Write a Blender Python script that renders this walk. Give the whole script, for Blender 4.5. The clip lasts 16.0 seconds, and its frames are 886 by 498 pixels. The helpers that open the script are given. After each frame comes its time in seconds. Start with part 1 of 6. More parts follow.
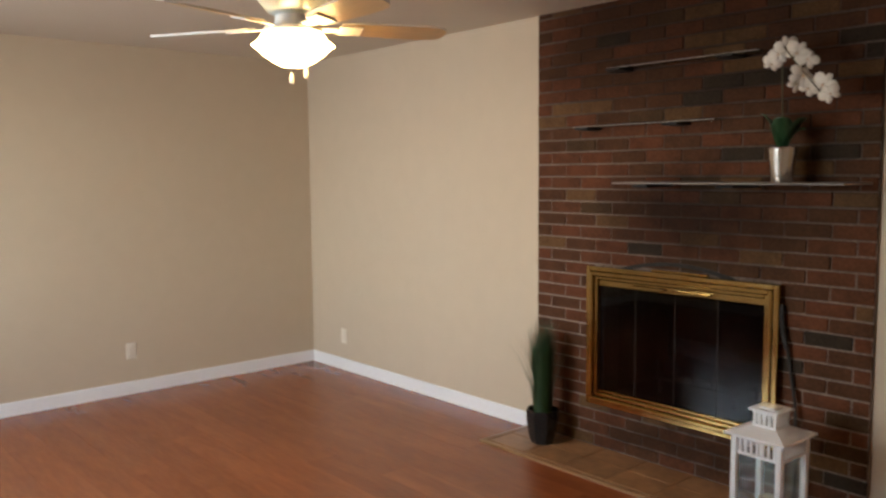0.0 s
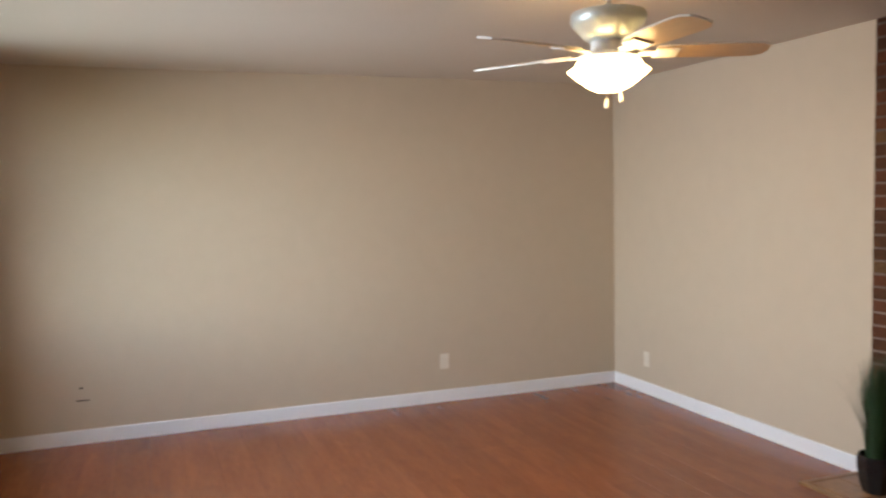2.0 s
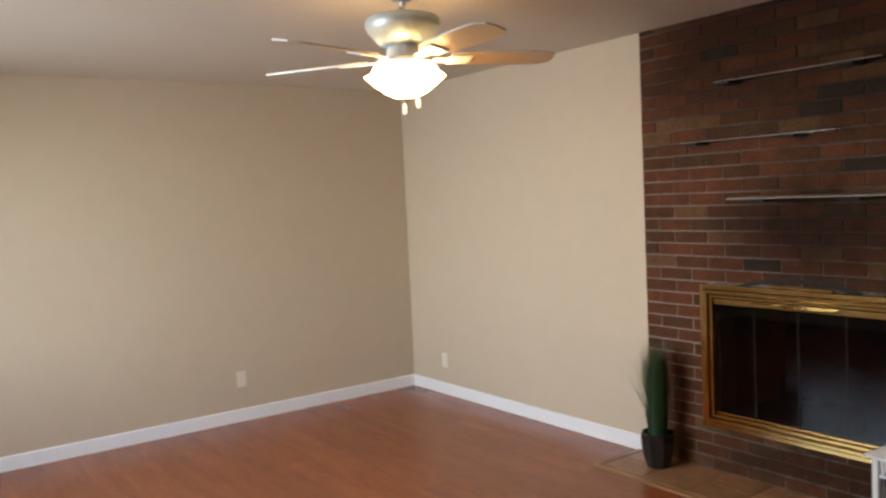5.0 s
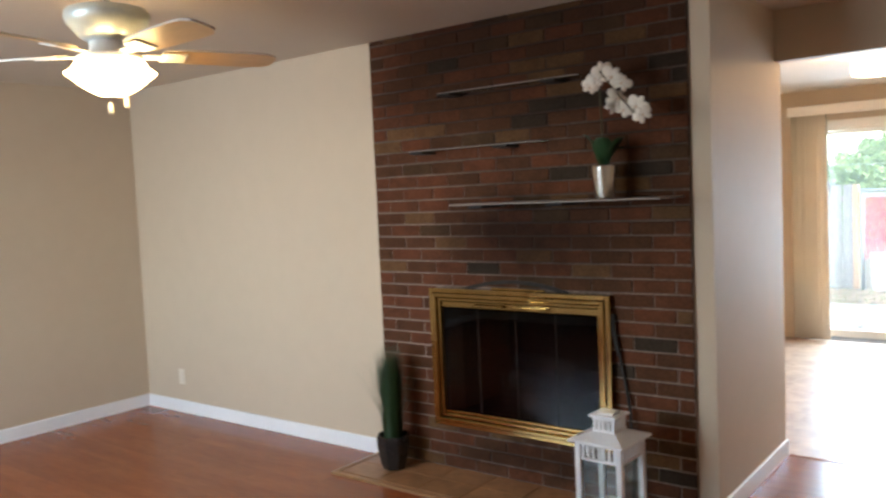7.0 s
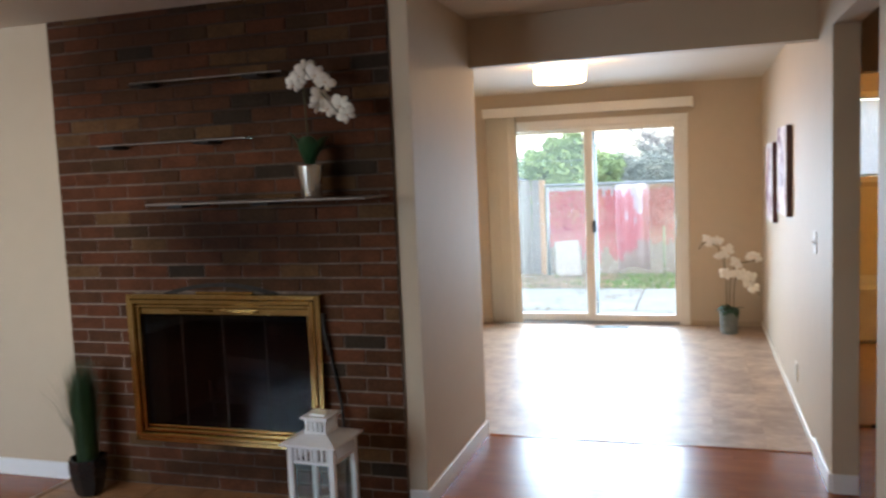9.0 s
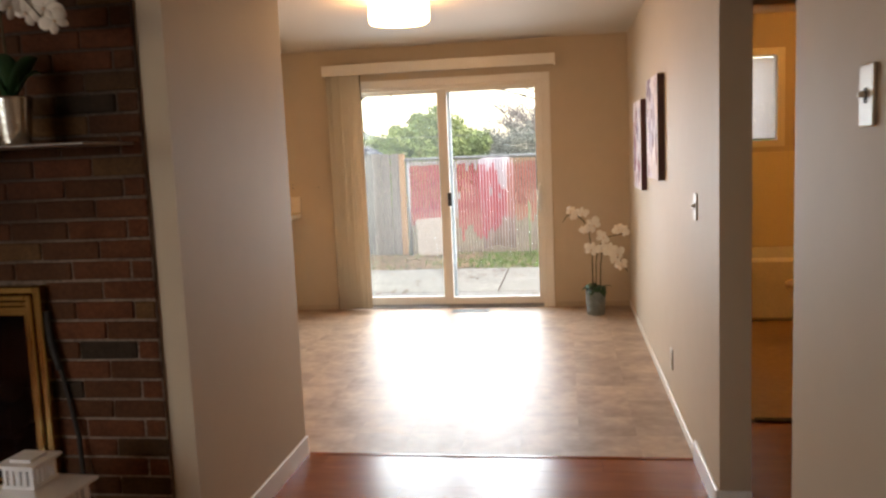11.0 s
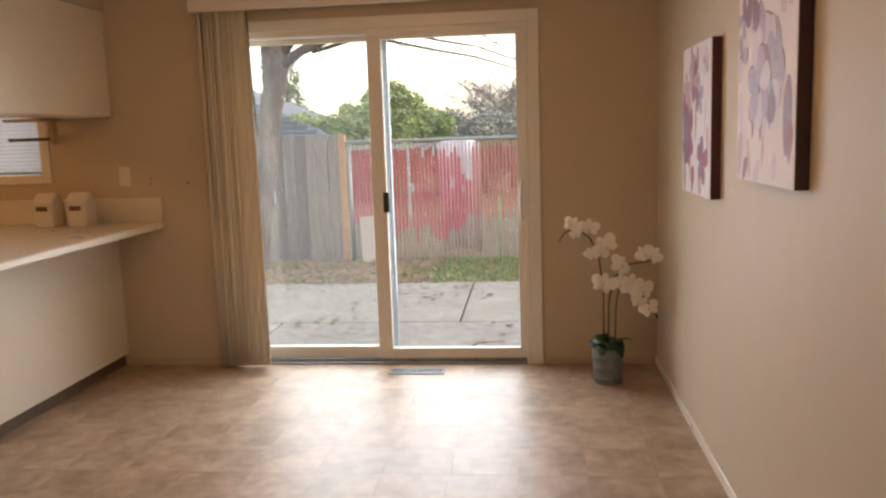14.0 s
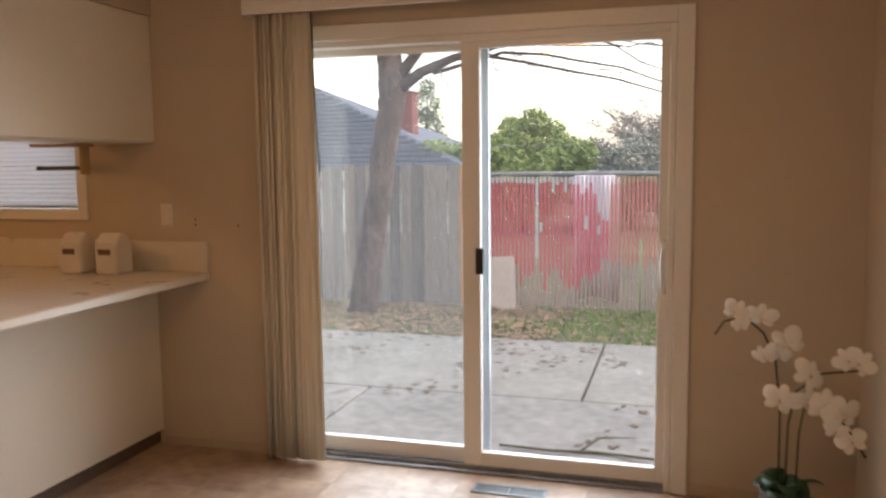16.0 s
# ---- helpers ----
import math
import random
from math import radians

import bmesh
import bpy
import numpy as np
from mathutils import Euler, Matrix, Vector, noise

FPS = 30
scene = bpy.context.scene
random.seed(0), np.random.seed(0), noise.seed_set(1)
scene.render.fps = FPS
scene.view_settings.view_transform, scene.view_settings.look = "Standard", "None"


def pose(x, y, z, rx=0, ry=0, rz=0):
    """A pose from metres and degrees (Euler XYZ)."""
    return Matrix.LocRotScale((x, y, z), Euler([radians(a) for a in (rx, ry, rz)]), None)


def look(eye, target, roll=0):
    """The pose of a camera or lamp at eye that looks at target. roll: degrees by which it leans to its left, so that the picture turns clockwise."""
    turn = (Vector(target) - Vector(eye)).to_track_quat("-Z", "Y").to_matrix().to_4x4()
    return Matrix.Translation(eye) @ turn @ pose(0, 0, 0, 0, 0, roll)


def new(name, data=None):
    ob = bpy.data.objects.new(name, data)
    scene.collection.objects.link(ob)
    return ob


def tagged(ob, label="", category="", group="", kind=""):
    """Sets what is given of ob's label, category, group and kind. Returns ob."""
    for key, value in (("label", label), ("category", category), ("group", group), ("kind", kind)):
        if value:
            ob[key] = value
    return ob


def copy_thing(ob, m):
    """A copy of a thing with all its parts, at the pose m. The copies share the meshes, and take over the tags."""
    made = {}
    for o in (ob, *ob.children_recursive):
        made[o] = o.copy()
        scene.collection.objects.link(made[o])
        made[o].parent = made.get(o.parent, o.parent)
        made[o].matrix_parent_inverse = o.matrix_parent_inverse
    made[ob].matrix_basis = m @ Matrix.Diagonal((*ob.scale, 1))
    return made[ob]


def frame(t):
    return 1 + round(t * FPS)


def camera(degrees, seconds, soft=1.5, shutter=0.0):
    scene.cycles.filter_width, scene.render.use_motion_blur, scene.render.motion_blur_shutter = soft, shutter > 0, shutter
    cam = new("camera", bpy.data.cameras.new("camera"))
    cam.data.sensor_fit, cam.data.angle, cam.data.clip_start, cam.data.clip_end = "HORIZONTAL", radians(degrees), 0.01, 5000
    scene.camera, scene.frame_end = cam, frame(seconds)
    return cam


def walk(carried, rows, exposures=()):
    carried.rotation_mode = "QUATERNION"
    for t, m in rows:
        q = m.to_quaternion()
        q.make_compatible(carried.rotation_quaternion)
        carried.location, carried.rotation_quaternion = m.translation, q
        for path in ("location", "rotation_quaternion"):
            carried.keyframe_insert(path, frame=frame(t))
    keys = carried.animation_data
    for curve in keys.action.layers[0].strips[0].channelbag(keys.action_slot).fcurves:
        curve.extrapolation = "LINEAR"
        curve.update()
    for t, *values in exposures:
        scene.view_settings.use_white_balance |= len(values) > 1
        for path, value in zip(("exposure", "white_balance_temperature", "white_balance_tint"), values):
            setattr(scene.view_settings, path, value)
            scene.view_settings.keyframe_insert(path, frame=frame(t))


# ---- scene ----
cam = camera(57.5, 16.0, soft=2.4, shutter=0.4)
PATH = [
    (0, (0.192, 0.661, 1.547), (1.505, 2.158, 1.359), -0.5),
    (0.5, (0.188, 0.637, 1.566), (1.388, 2.232, 1.43), -1.4),
    (1, (0.182, 0.644, 1.568), (1.249, 2.332, 1.448), -1.1),
    (1.5, (0.157, 0.644, 1.569), (1.046, 2.431, 1.449), -1.0),
    (2, (0.104, 0.664, 1.569), (0.807, 2.532, 1.437), -1.2),
    (2.5, (0.079, 0.68, 1.571), (0.619, 2.599, 1.411), -1.4),
    (3, (0.056, 0.759, 1.571), (0.592, 2.677, 1.388), -1.6),
    (3.5, (0.033, 0.919, 1.589), (0.82, 2.75, 1.426), -2.8),
    (4, (0.025, 0.86, 1.578), (0.983, 2.61, 1.433), -2.9),
    (6.5, (0.182, 0.706, 1.565), (1.656, 2.051, 1.429), -2.8),
    (7, (0.206, 0.67, 1.546), (1.79, 1.885, 1.411), -2.6),
    (7.5, (0.23, 0.654, 1.544), (1.918, 1.717, 1.404), -2.5),
    (8, (0.248, 0.656, 1.563), (2.019, 1.573, 1.407), -2.6),
    (8.5, (0.259, 0.64, 1.571), (2.095, 1.416, 1.405), -2.4),
    (9, (0.273, 0.661, 1.573), (2.172, 1.261, 1.39), -2.4),
    (9.5, (0.358, 0.69, 1.556), (2.312, 1.065, 1.352), -2.8),
    (9.7, (0.429, 0.684, 1.548), (2.393, 0.994, 1.336), -2.8),
    (11.8, (1.986, 0.612, 1.358), (3.942, 0.935, 1.093), -2.3),
    (12, (2.172, 0.637, 1.355), (4.119, 0.994, 1.073), -2.3),
    (12.5, (2.572, 0.699, 1.366), (4.53, 0.996, 1.085), -1.2),
    (13, (2.959, 0.708, 1.365), (4.932, 0.914, 1.108), -1.5),
    (13.5, (3.335, 0.718, 1.387), (5.305, 0.963, 1.149), -1.5),
    (14, (3.72, 0.8, 1.387), (5.688, 1.014, 1.104), -1.9),
    (14.5, (4.069, 0.779, 1.373), (6.038, 0.949, 1.065), -1.8),
    (15, (4.422, 0.7, 1.41), (6.356, 1.131, 1.139), -1.5),
    (15.5, (4.735, 0.737, 1.388), (6.663, 1.21, 1.148), -0.2),
    (16, (4.937, 0.783, 1.431), (6.845, 1.342, 1.222), -0.6),
]
# exposure and white balance: seconds, stops, kelvin, tint
EXPOSURES = [(0.0, 0.66, 6600, 13), (0.3, 1.0, 6400, 13), (0.6, 1.1, 6300, 13), (1.5, 0.9, 6250, 14), (2.2, 0.55, 6200, 14), (2.7, 0.24, 6150, 15), (3.1, 0.1, 6100, 16), (3.6, 0.26, 6200, 16), (4.2, 0.55, 6300, 14),
             (6.5, 0.82, 6150, 12), (7.0, 0.82, 5950, 10), (7.5, 0.55, 5750, 10), (8.0, 0.42, 5750, 10), (9.0, 0.28, 5850, 10), (9.7, 0.2, 6100, 12), (12.0, -0.38, 7900, 21), (13.0, -0.57, 7850, 21), (14.0, -0.68, 7450, 21), (16.0, -0.76, 7000, 23)]
walk(cam, [(t, look(eye, target, roll)) for t, eye, target, roll in PATH], EXPOSURES)
# strengths of sky, sun, daylight in window and door, and lamps
SKY, SUN, WIN_W, DOOR_W, FAN_W, DRUM_W, BATH_W = 0.15, 1.3, 92.0, 78.0, 18.0, 31.0, 60.0

# ---- world and large lights ----
world = bpy.data.worlds.new("sky")
scene.world = world
world.use_nodes = True
wn, wl = world.node_tree.nodes, world.node_tree.links
wn.clear()
sky = wn.new("ShaderNodeTexSky")
sky.sky_type, sky.sun_disc = "NISHITA", False
sky.sun_elevation, sky.sun_rotation = radians(48), radians(176)
sky.air_density, sky.dust_density, sky.ozone_density = 1.5, 1.5, 1.0
veil = wn.new("ShaderNodeHueSaturation")          # thin overcast greys the blue
veil.inputs["Saturation"].default_value, veil.inputs["Value"].default_value = 0.55, 6.4
sky_bg = wn.new("ShaderNodeBackground")
sky_bg.inputs["Strength"].default_value = SKY
sky_out = wn.new("ShaderNodeOutputWorld")
wl.new(sky.outputs[0], veil.inputs["Color"])
wl.new(veil.outputs[0], sky_bg.inputs["Color"])
wl.new(sky_bg.outputs[0], sky_out.inputs[0])

sun = new("sun", bpy.data.lights.new("sun", "SUN"))
sun.data.energy, sun.data.angle, sun.data.color = SUN, radians(30), (1.0, 0.96, 0.9)
sun.matrix_world = look((12.6, -6, 9), (12, 2, 0))


def area(name, at, to, sx, sy, watts, col):
    lamp = new(name, bpy.data.lights.new(name, "AREA"))
    lamp.data.shape, lamp.data.size, lamp.data.size_y = "RECTANGLE", sx, sy
    lamp.data.energy, lamp.data.color = watts, col
    lamp.matrix_world = look(at, to)
    return lamp


# daylight that falls in through the picture window and down through the sliding door
win_day = area("window_daylight", (-1.55, 4.6, 1.5), (5, 5.15, 1.0), 4.6, 2.4, WIN_W, (0.9, 0.96, 1.0))
win_day.data.spread = radians(106)
door_day = area("door_daylight", (8.86, 1.68, 1.1), (7.86, 1.68, 0.76), 1.7, 1.7, DOOR_W, (0.74, 0.89, 1.0))
door_day.data.spread = radians(130)


# ---- materials ----
def material(name, col, col2=None, rough=0.5, metal=0.0, scale=6.0, fine=60.0, bump=0.0, bump_scale=150.0,
             stretch=(1, 1, 1), rand=0.0, mix=0.5, coat=0.0, spec=0.5, shift=0.0, rough_var=0.08):
    """A surface with two scales of variation between col and col2, fine relief and uneven gloss."""
    col2 = col2 or tuple(c * 0.82 for c in col)
    m = bpy.data.materials.new(name)
    m.use_nodes = True
    n, l = m.node_tree.nodes, m.node_tree.links
    b = n["Principled BSDF"]
    tc, mp = n.new("ShaderNodeTexCoord"), n.new("ShaderNodeMapping")
    mp.inputs["Scale"].default_value = stretch
    l.new(tc.outputs["Object"], mp.inputs["Vector"])
    info = n.new("ShaderNodeObjectInfo")
    vec = mp.outputs[0]
    if shift:
        ml, ad = n.new("ShaderNodeMath"), n.new("ShaderNodeVectorMath")
        ml.operation, ad.operation = "MULTIPLY", "ADD"
        ml.inputs[1].default_value = shift
        l.new(info.outputs["Random"], ml.inputs[0])
        l.new(vec, ad.inputs[0])
        l.new(ml.outputs[0], ad.inputs[1])
        vec = ad.outputs[0]
    big, small = n.new("ShaderNodeTexNoise"), n.new("ShaderNodeTexNoise")
    big.inputs["Scale"].default_value, small.inputs["Scale"].default_value = scale, fine
    big.inputs["Detail"].default_value, small.inputs["Detail"].default_value = 5, 4
    l.new(vec, big.inputs["Vector"])
    l.new(vec, small.inputs["Vector"])
    av = n.new("ShaderNodeMix")
    av.data_type = "FLOAT"
    av.inputs["Factor"].default_value = mix
    l.new(big.outputs["Fac"], av.inputs["A"])
    l.new(small.outputs["Fac"], av.inputs["B"])
    rp = n.new("ShaderNodeValToRGB")
    rp.color_ramp.elements[0].position, rp.color_ramp.elements[1].position = 0.32, 0.68
    rp.color_ramp.elements[0].color, rp.color_ramp.elements[1].color = (*col2, 1), (*col, 1)
    l.new(av.outputs["Result"], rp.inputs["Fac"])
    out = rp.outputs["Color"]
    if rand:
        hs, mr = n.new("ShaderNodeHueSaturation"), n.new("ShaderNodeMapRange")
        mr.inputs["To Min"].default_value, mr.inputs["To Max"].default_value = 1 - rand, 1 + rand
        l.new(info.outputs["Random"], mr.inputs["Value"])
        l.new(mr.outputs[0], hs.inputs["Value"])
        l.new(out, hs.inputs["Color"])
        out = hs.outputs[0]
    l.new(out, b.inputs["Base Color"])
    rr = n.new("ShaderNodeMapRange")
    rr.inputs["To Min"].default_value, rr.inputs["To Max"].default_value = max(0.02, rough - rough_var), min(1, rough + rough_var)
    l.new(big.outputs["Fac"], rr.inputs["Value"])
    l.new(rr.outputs[0], b.inputs["Roughness"])
    b.inputs["Metallic"].default_value = metal
    b.inputs["Specular IOR Level"].default_value = spec
    b.inputs["Coat Weight"].default_value = coat
    b.inputs["Coat Roughness"].default_value = 0.12
    if bump:
        bn, bp = n.new("ShaderNodeTexNoise"), n.new("ShaderNodeBump")
        bn.inputs["Scale"].default_value, bn.inputs["Detail"].default_value = bump_scale, 3
        bp.inputs["Strength"].default_value, bp.inputs["Distance"].default_value = bump, 0.004
        l.new(vec, bn.inputs["Vector"])
        l.new(bn.outputs["Fac"], bp.inputs["Height"])
        l.new(bp.outputs[0], b.inputs["Normal"])
    return m


def ramp_by_object(m, stops):
    """Recolour m piece by piece: the object's random number picks a tone, its noise darkens it."""
    n, l = m.node_tree.nodes, m.node_tree.links
    b = n["Principled BSDF"]
    old = b.inputs["Base Color"].links[0].from_socket
    info, rp, mx = n.new("ShaderNodeObjectInfo"), n.new("ShaderNodeValToRGB"), n.new("ShaderNodeMix")
    rp.color_ramp.interpolation = "CONSTANT"
    el = rp.color_ramp.elements
    while len(el) < len(stops):
        el.new(0.5)
    for e, (p, c) in zip(el, stops):
        e.position, e.color = p, (*c, 1)
    mx.data_type, mx.blend_type = "RGBA", "MULTIPLY"
    mx.inputs["Factor"].default_value = 1
    l.new(info.outputs["Random"], rp.inputs["Fac"])
    l.new(rp.outputs[0], mx.inputs["A"])
    l.new(old, mx.inputs["B"])
    l.new(mx.outputs["Result"], b.inputs["Base Color"])
    return m


def glowing(name, col, strength, base=(0.8, 0.8, 0.8)):
    m = material(name, base, rough=0.4)
    b = m.node_tree.nodes["Principled BSDF"]
    b.inputs["Emission Color"].default_value = (*col, 1)
    b.inputs["Emission Strength"].default_value = strength
    return m


def glass(name, tint=(0.95, 0.98, 0.97), clear=0.9, rough=0.0, gloss=0.03, haze_mix=0.0):
    """A thin pane: mostly clear, with a mirror gloss that grows at grazing angles."""
    m = bpy.data.materials.new(name)
    m.use_nodes = True
    n, l = m.node_tree.nodes, m.node_tree.links
    n.clear()
    out, tr, gl, mx, lw, pw, sc = (n.new("ShaderNode" + k) for k in ("OutputMaterial", "BsdfTransparent", "BsdfGlossy", "MixShader", "LayerWeight", "Math", "Math"))
    tr.inputs[0].default_value = (*[c * clear for c in tint], 1)
    gl.inputs["Roughness"].default_value = rough
    pw.operation, sc.operation = "POWER", "MULTIPLY_ADD"
    pw.inputs[1].default_value = 5.0
    sc.inputs[1].default_value, sc.inputs[2].default_value = 0.55, gloss
    l.new(lw.outputs["Facing"], pw.inputs[0])
    l.new(pw.outputs[0], sc.inputs[0])
    l.new(sc.outputs[0], mx.inputs[0])
    l.new(tr.outputs[0], mx.inputs[1])
    l.new(gl.outputs[0], mx.inputs[2])
    if haze_mix:                            # a translucent share puts a pale haze into the pane
        dm, tl, ns, nr, cd = (n.new("ShaderNode" + k) for k in ("MixShader", "BsdfTranslucent", "TexNoise", "MapRange", "TexCoord"))
        tl.inputs[0].default_value = (0.8, 0.86, 0.9, 1)
        ns.inputs["Scale"].default_value, ns.inputs["Detail"].default_value = 1.7, 4
        nr.inputs["To Min"].default_value, nr.inputs["To Max"].default_value = haze_mix * 0.5, haze_mix * 1.5
        l.new(cd.outputs["Object"], ns.inputs["Vector"])
        l.new(ns.outputs["Fac"], nr.inputs["Value"])
        l.new(nr.outputs[0], dm.inputs[0])
        l.new(mx.outputs[0], dm.inputs[1])
        l.new(tl.outputs[0], dm.inputs[2])
        l.new(dm.outputs[0], out.inputs[0])
    else:
        l.new(mx.outputs[0], out.inputs[0])
    return m


PAINT = material("beige_wall_paint", (0.56, 0.463, 0.345), (0.53, 0.438, 0.325), rough=0.62, scale=1.2, fine=9, bump=0.12, bump_scale=260)
CEIL = material("ceiling_paint", (0.64, 0.58, 0.5), (0.6, 0.54, 0.46), rough=0.75, scale=1.5, fine=90, bump=0.3, bump_scale=180)
WHITE = material("white_trim_paint", (0.85, 0.86, 0.87), (0.8, 0.81, 0.83), rough=0.35, scale=3, fine=40)
VINYLFRAME = material("white_vinyl_frame", (0.8, 0.77, 0.71), (0.74, 0.71, 0.65), rough=0.35, scale=4, fine=50)
CREAM = material("cream_vane_fabric", (0.8, 0.75, 0.64), (0.72, 0.66, 0.54), rough=0.7, scale=4, fine=120, bump=0.15, stretch=(1, 1, 0.05))
CABINET = material("cream_laminate", (0.76, 0.71, 0.61), (0.71, 0.66, 0.56), rough=0.4, scale=2, fine=60)
COUNTER = material("speckled_laminate_counter", (0.72, 0.66, 0.56), (0.62, 0.56, 0.46), rough=0.3, scale=8, fine=260)
WOOD = material("red_brown_laminate", (0.3, 0.088, 0.028), (0.22, 0.06, 0.02), rough=0.24, scale=1.6, fine=9, stretch=(6, 1, 1), rand=0.06, shift=40, mix=0.4, rough_var=0.05)
GAP = material("dark_joint", (0.06, 0.03, 0.02), rough=0.8)
VINYL = material("mottled_stone_vinyl", (0.5, 0.365, 0.26), (0.235, 0.155, 0.1), rough=0.44, scale=5.0, fine=17, rand=0.06, shift=30, mix=0.36, rough_var=0.04, spec=0.5)
VINYLGAP = material("vinyl_joint", (0.32, 0.22, 0.14), (0.24, 0.16, 0.1), rough=0.4)
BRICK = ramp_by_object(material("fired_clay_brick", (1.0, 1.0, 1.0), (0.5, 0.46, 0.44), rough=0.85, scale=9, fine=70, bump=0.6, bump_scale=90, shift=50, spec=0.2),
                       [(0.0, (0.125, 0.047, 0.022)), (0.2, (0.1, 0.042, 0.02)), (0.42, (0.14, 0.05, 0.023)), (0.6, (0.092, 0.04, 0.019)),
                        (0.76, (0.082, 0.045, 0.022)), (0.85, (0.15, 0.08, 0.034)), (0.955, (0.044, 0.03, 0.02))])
MORTAR = material("grey_mortar", (0.3, 0.225, 0.18), (0.075, 0.054, 0.042), rough=0.95, scale=2.2, fine=80, bump=0.5)


def darkened(m, origin, patches, tint=(0.16, 0.12, 0.1)):
    """Darker tone on m: soft uneven patches (y, z, half width, half height, strength) about the origin object."""
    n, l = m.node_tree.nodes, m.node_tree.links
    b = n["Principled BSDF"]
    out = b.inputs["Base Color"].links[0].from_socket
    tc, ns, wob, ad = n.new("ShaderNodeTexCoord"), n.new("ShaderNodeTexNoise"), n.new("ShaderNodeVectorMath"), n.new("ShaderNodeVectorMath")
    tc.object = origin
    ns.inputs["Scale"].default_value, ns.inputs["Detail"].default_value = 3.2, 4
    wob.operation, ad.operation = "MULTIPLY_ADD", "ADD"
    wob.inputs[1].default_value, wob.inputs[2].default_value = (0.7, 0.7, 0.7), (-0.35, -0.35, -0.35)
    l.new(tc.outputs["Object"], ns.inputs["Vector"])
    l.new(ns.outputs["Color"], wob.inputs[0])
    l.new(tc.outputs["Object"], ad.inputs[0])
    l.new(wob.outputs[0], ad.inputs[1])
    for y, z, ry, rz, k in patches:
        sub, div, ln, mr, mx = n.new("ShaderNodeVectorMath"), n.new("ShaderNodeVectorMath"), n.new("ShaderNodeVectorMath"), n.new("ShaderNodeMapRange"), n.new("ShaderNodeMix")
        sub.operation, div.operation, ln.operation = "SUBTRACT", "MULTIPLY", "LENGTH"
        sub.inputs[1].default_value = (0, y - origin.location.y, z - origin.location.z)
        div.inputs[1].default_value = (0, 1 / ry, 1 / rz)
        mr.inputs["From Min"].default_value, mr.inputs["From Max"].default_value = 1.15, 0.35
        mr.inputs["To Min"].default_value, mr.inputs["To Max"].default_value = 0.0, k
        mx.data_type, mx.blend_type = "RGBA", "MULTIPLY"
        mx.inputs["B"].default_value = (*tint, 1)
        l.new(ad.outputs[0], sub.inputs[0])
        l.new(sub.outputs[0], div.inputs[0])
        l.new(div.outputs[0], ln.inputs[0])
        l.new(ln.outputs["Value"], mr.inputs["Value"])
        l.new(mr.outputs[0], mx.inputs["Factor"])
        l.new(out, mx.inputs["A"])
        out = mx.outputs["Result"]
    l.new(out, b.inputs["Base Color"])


SOOT = material("sooty_firebrick", (0.03, 0.027, 0.025), (0.012, 0.011, 0.01), rough=0.95, scale=6, fine=40, bump=0.4)
BRASS = material("polished_brass", (0.56, 0.39, 0.15), (0.4, 0.26, 0.09), rough=0.15, metal=1.0, scale=10, fine=90)
BLACK = material("black_iron", (0.014, 0.013, 0.013), (0.022, 0.02, 0.019), rough=0.75, scale=20)
DARKGLASS = glass("smoked_glass", (0.3, 0.34, 0.41), 1.0, 0.03, 0.03, haze_mix=0.01)
PANE = glass("window_glass", (0.96, 0.985, 0.975), 0.95)
DOORPANE = glass("dusty_door_glass", (0.96, 0.985, 0.975), 0.95, haze_mix=0.011)
CLEARPANE = glass("wiped_door_glass", (0.97, 0.985, 0.98), 0.96, haze_mix=0.004)
SHELFGLASS = glass("shelf_glass", (0.86, 0.93, 0.9), 0.95)
MANTEL = material("grey_mantel_board", (0.26, 0.23, 0.21), (0.18, 0.16, 0.15), rough=0.45, scale=4, fine=50)
SILVER = material("hammered_silver", (0.82, 0.8, 0.76), (0.68, 0.66, 0.62), rough=0.2, metal=1.0, scale=12, fine=50, bump=0.25, bump_scale=60)
# nickel with the window's blue reflection put into its colour
COOLNICKEL = material("pale_pewter_enamel", (0.66, 0.74, 0.76), (0.55, 0.63, 0.66), rough=0.36, metal=0.45, scale=12, fine=90)
TOEKICK = material("brown_toe_kick", (0.13, 0.09, 0.06), (0.09, 0.06, 0.04), rough=0.7, scale=5)
NICKEL = material("brushed_nickel", (0.72, 0.74, 0.75), (0.6, 0.62, 0.64), rough=0.28, metal=0.85, scale=12, fine=90)
GALV = material("galvanised_steel", (0.27, 0.3, 0.3), (0.17, 0.2, 0.2), rough=0.5, metal=0.5, scale=9, fine=40)
PETAL = material("white_orchid_petal", (0.86, 0.84, 0.78), (0.8, 0.76, 0.68), rough=0.6, scale=20, fine=90)
LIP = material("yellow_orchid_lip", (0.75, 0.6, 0.36), (0.7, 0.5, 0.4), rough=0.6, scale=60)
STEM = material("brown_green_stem", (0.09, 0.07, 0.03), (0.05, 0.06, 0.02), rough=0.6, scale=30)
LEAF = material("dark_green_leaf", (0.02, 0.075, 0.025), (0.01, 0.04, 0.016), rough=0.4, scale=14, fine=60)
GRASSB = material("artificial_grass_blade", (0.028, 0.065, 0.02), (0.012, 0.036, 0.012), rough=0.5, scale=40)
POTBLACK = material("glossy_black_ceramic", (0.012, 0.012, 0.013), (0.02, 0.02, 0.02), rough=0.14, scale=10)
LANTERN = material("white_enamel_metal", (0.87, 0.88, 0.9), (0.8, 0.81, 0.83), rough=0.35, scale=8, fine=60)
WAX = material("ivory_wax", (0.75, 0.66, 0.5), rough=0.5, scale=10)
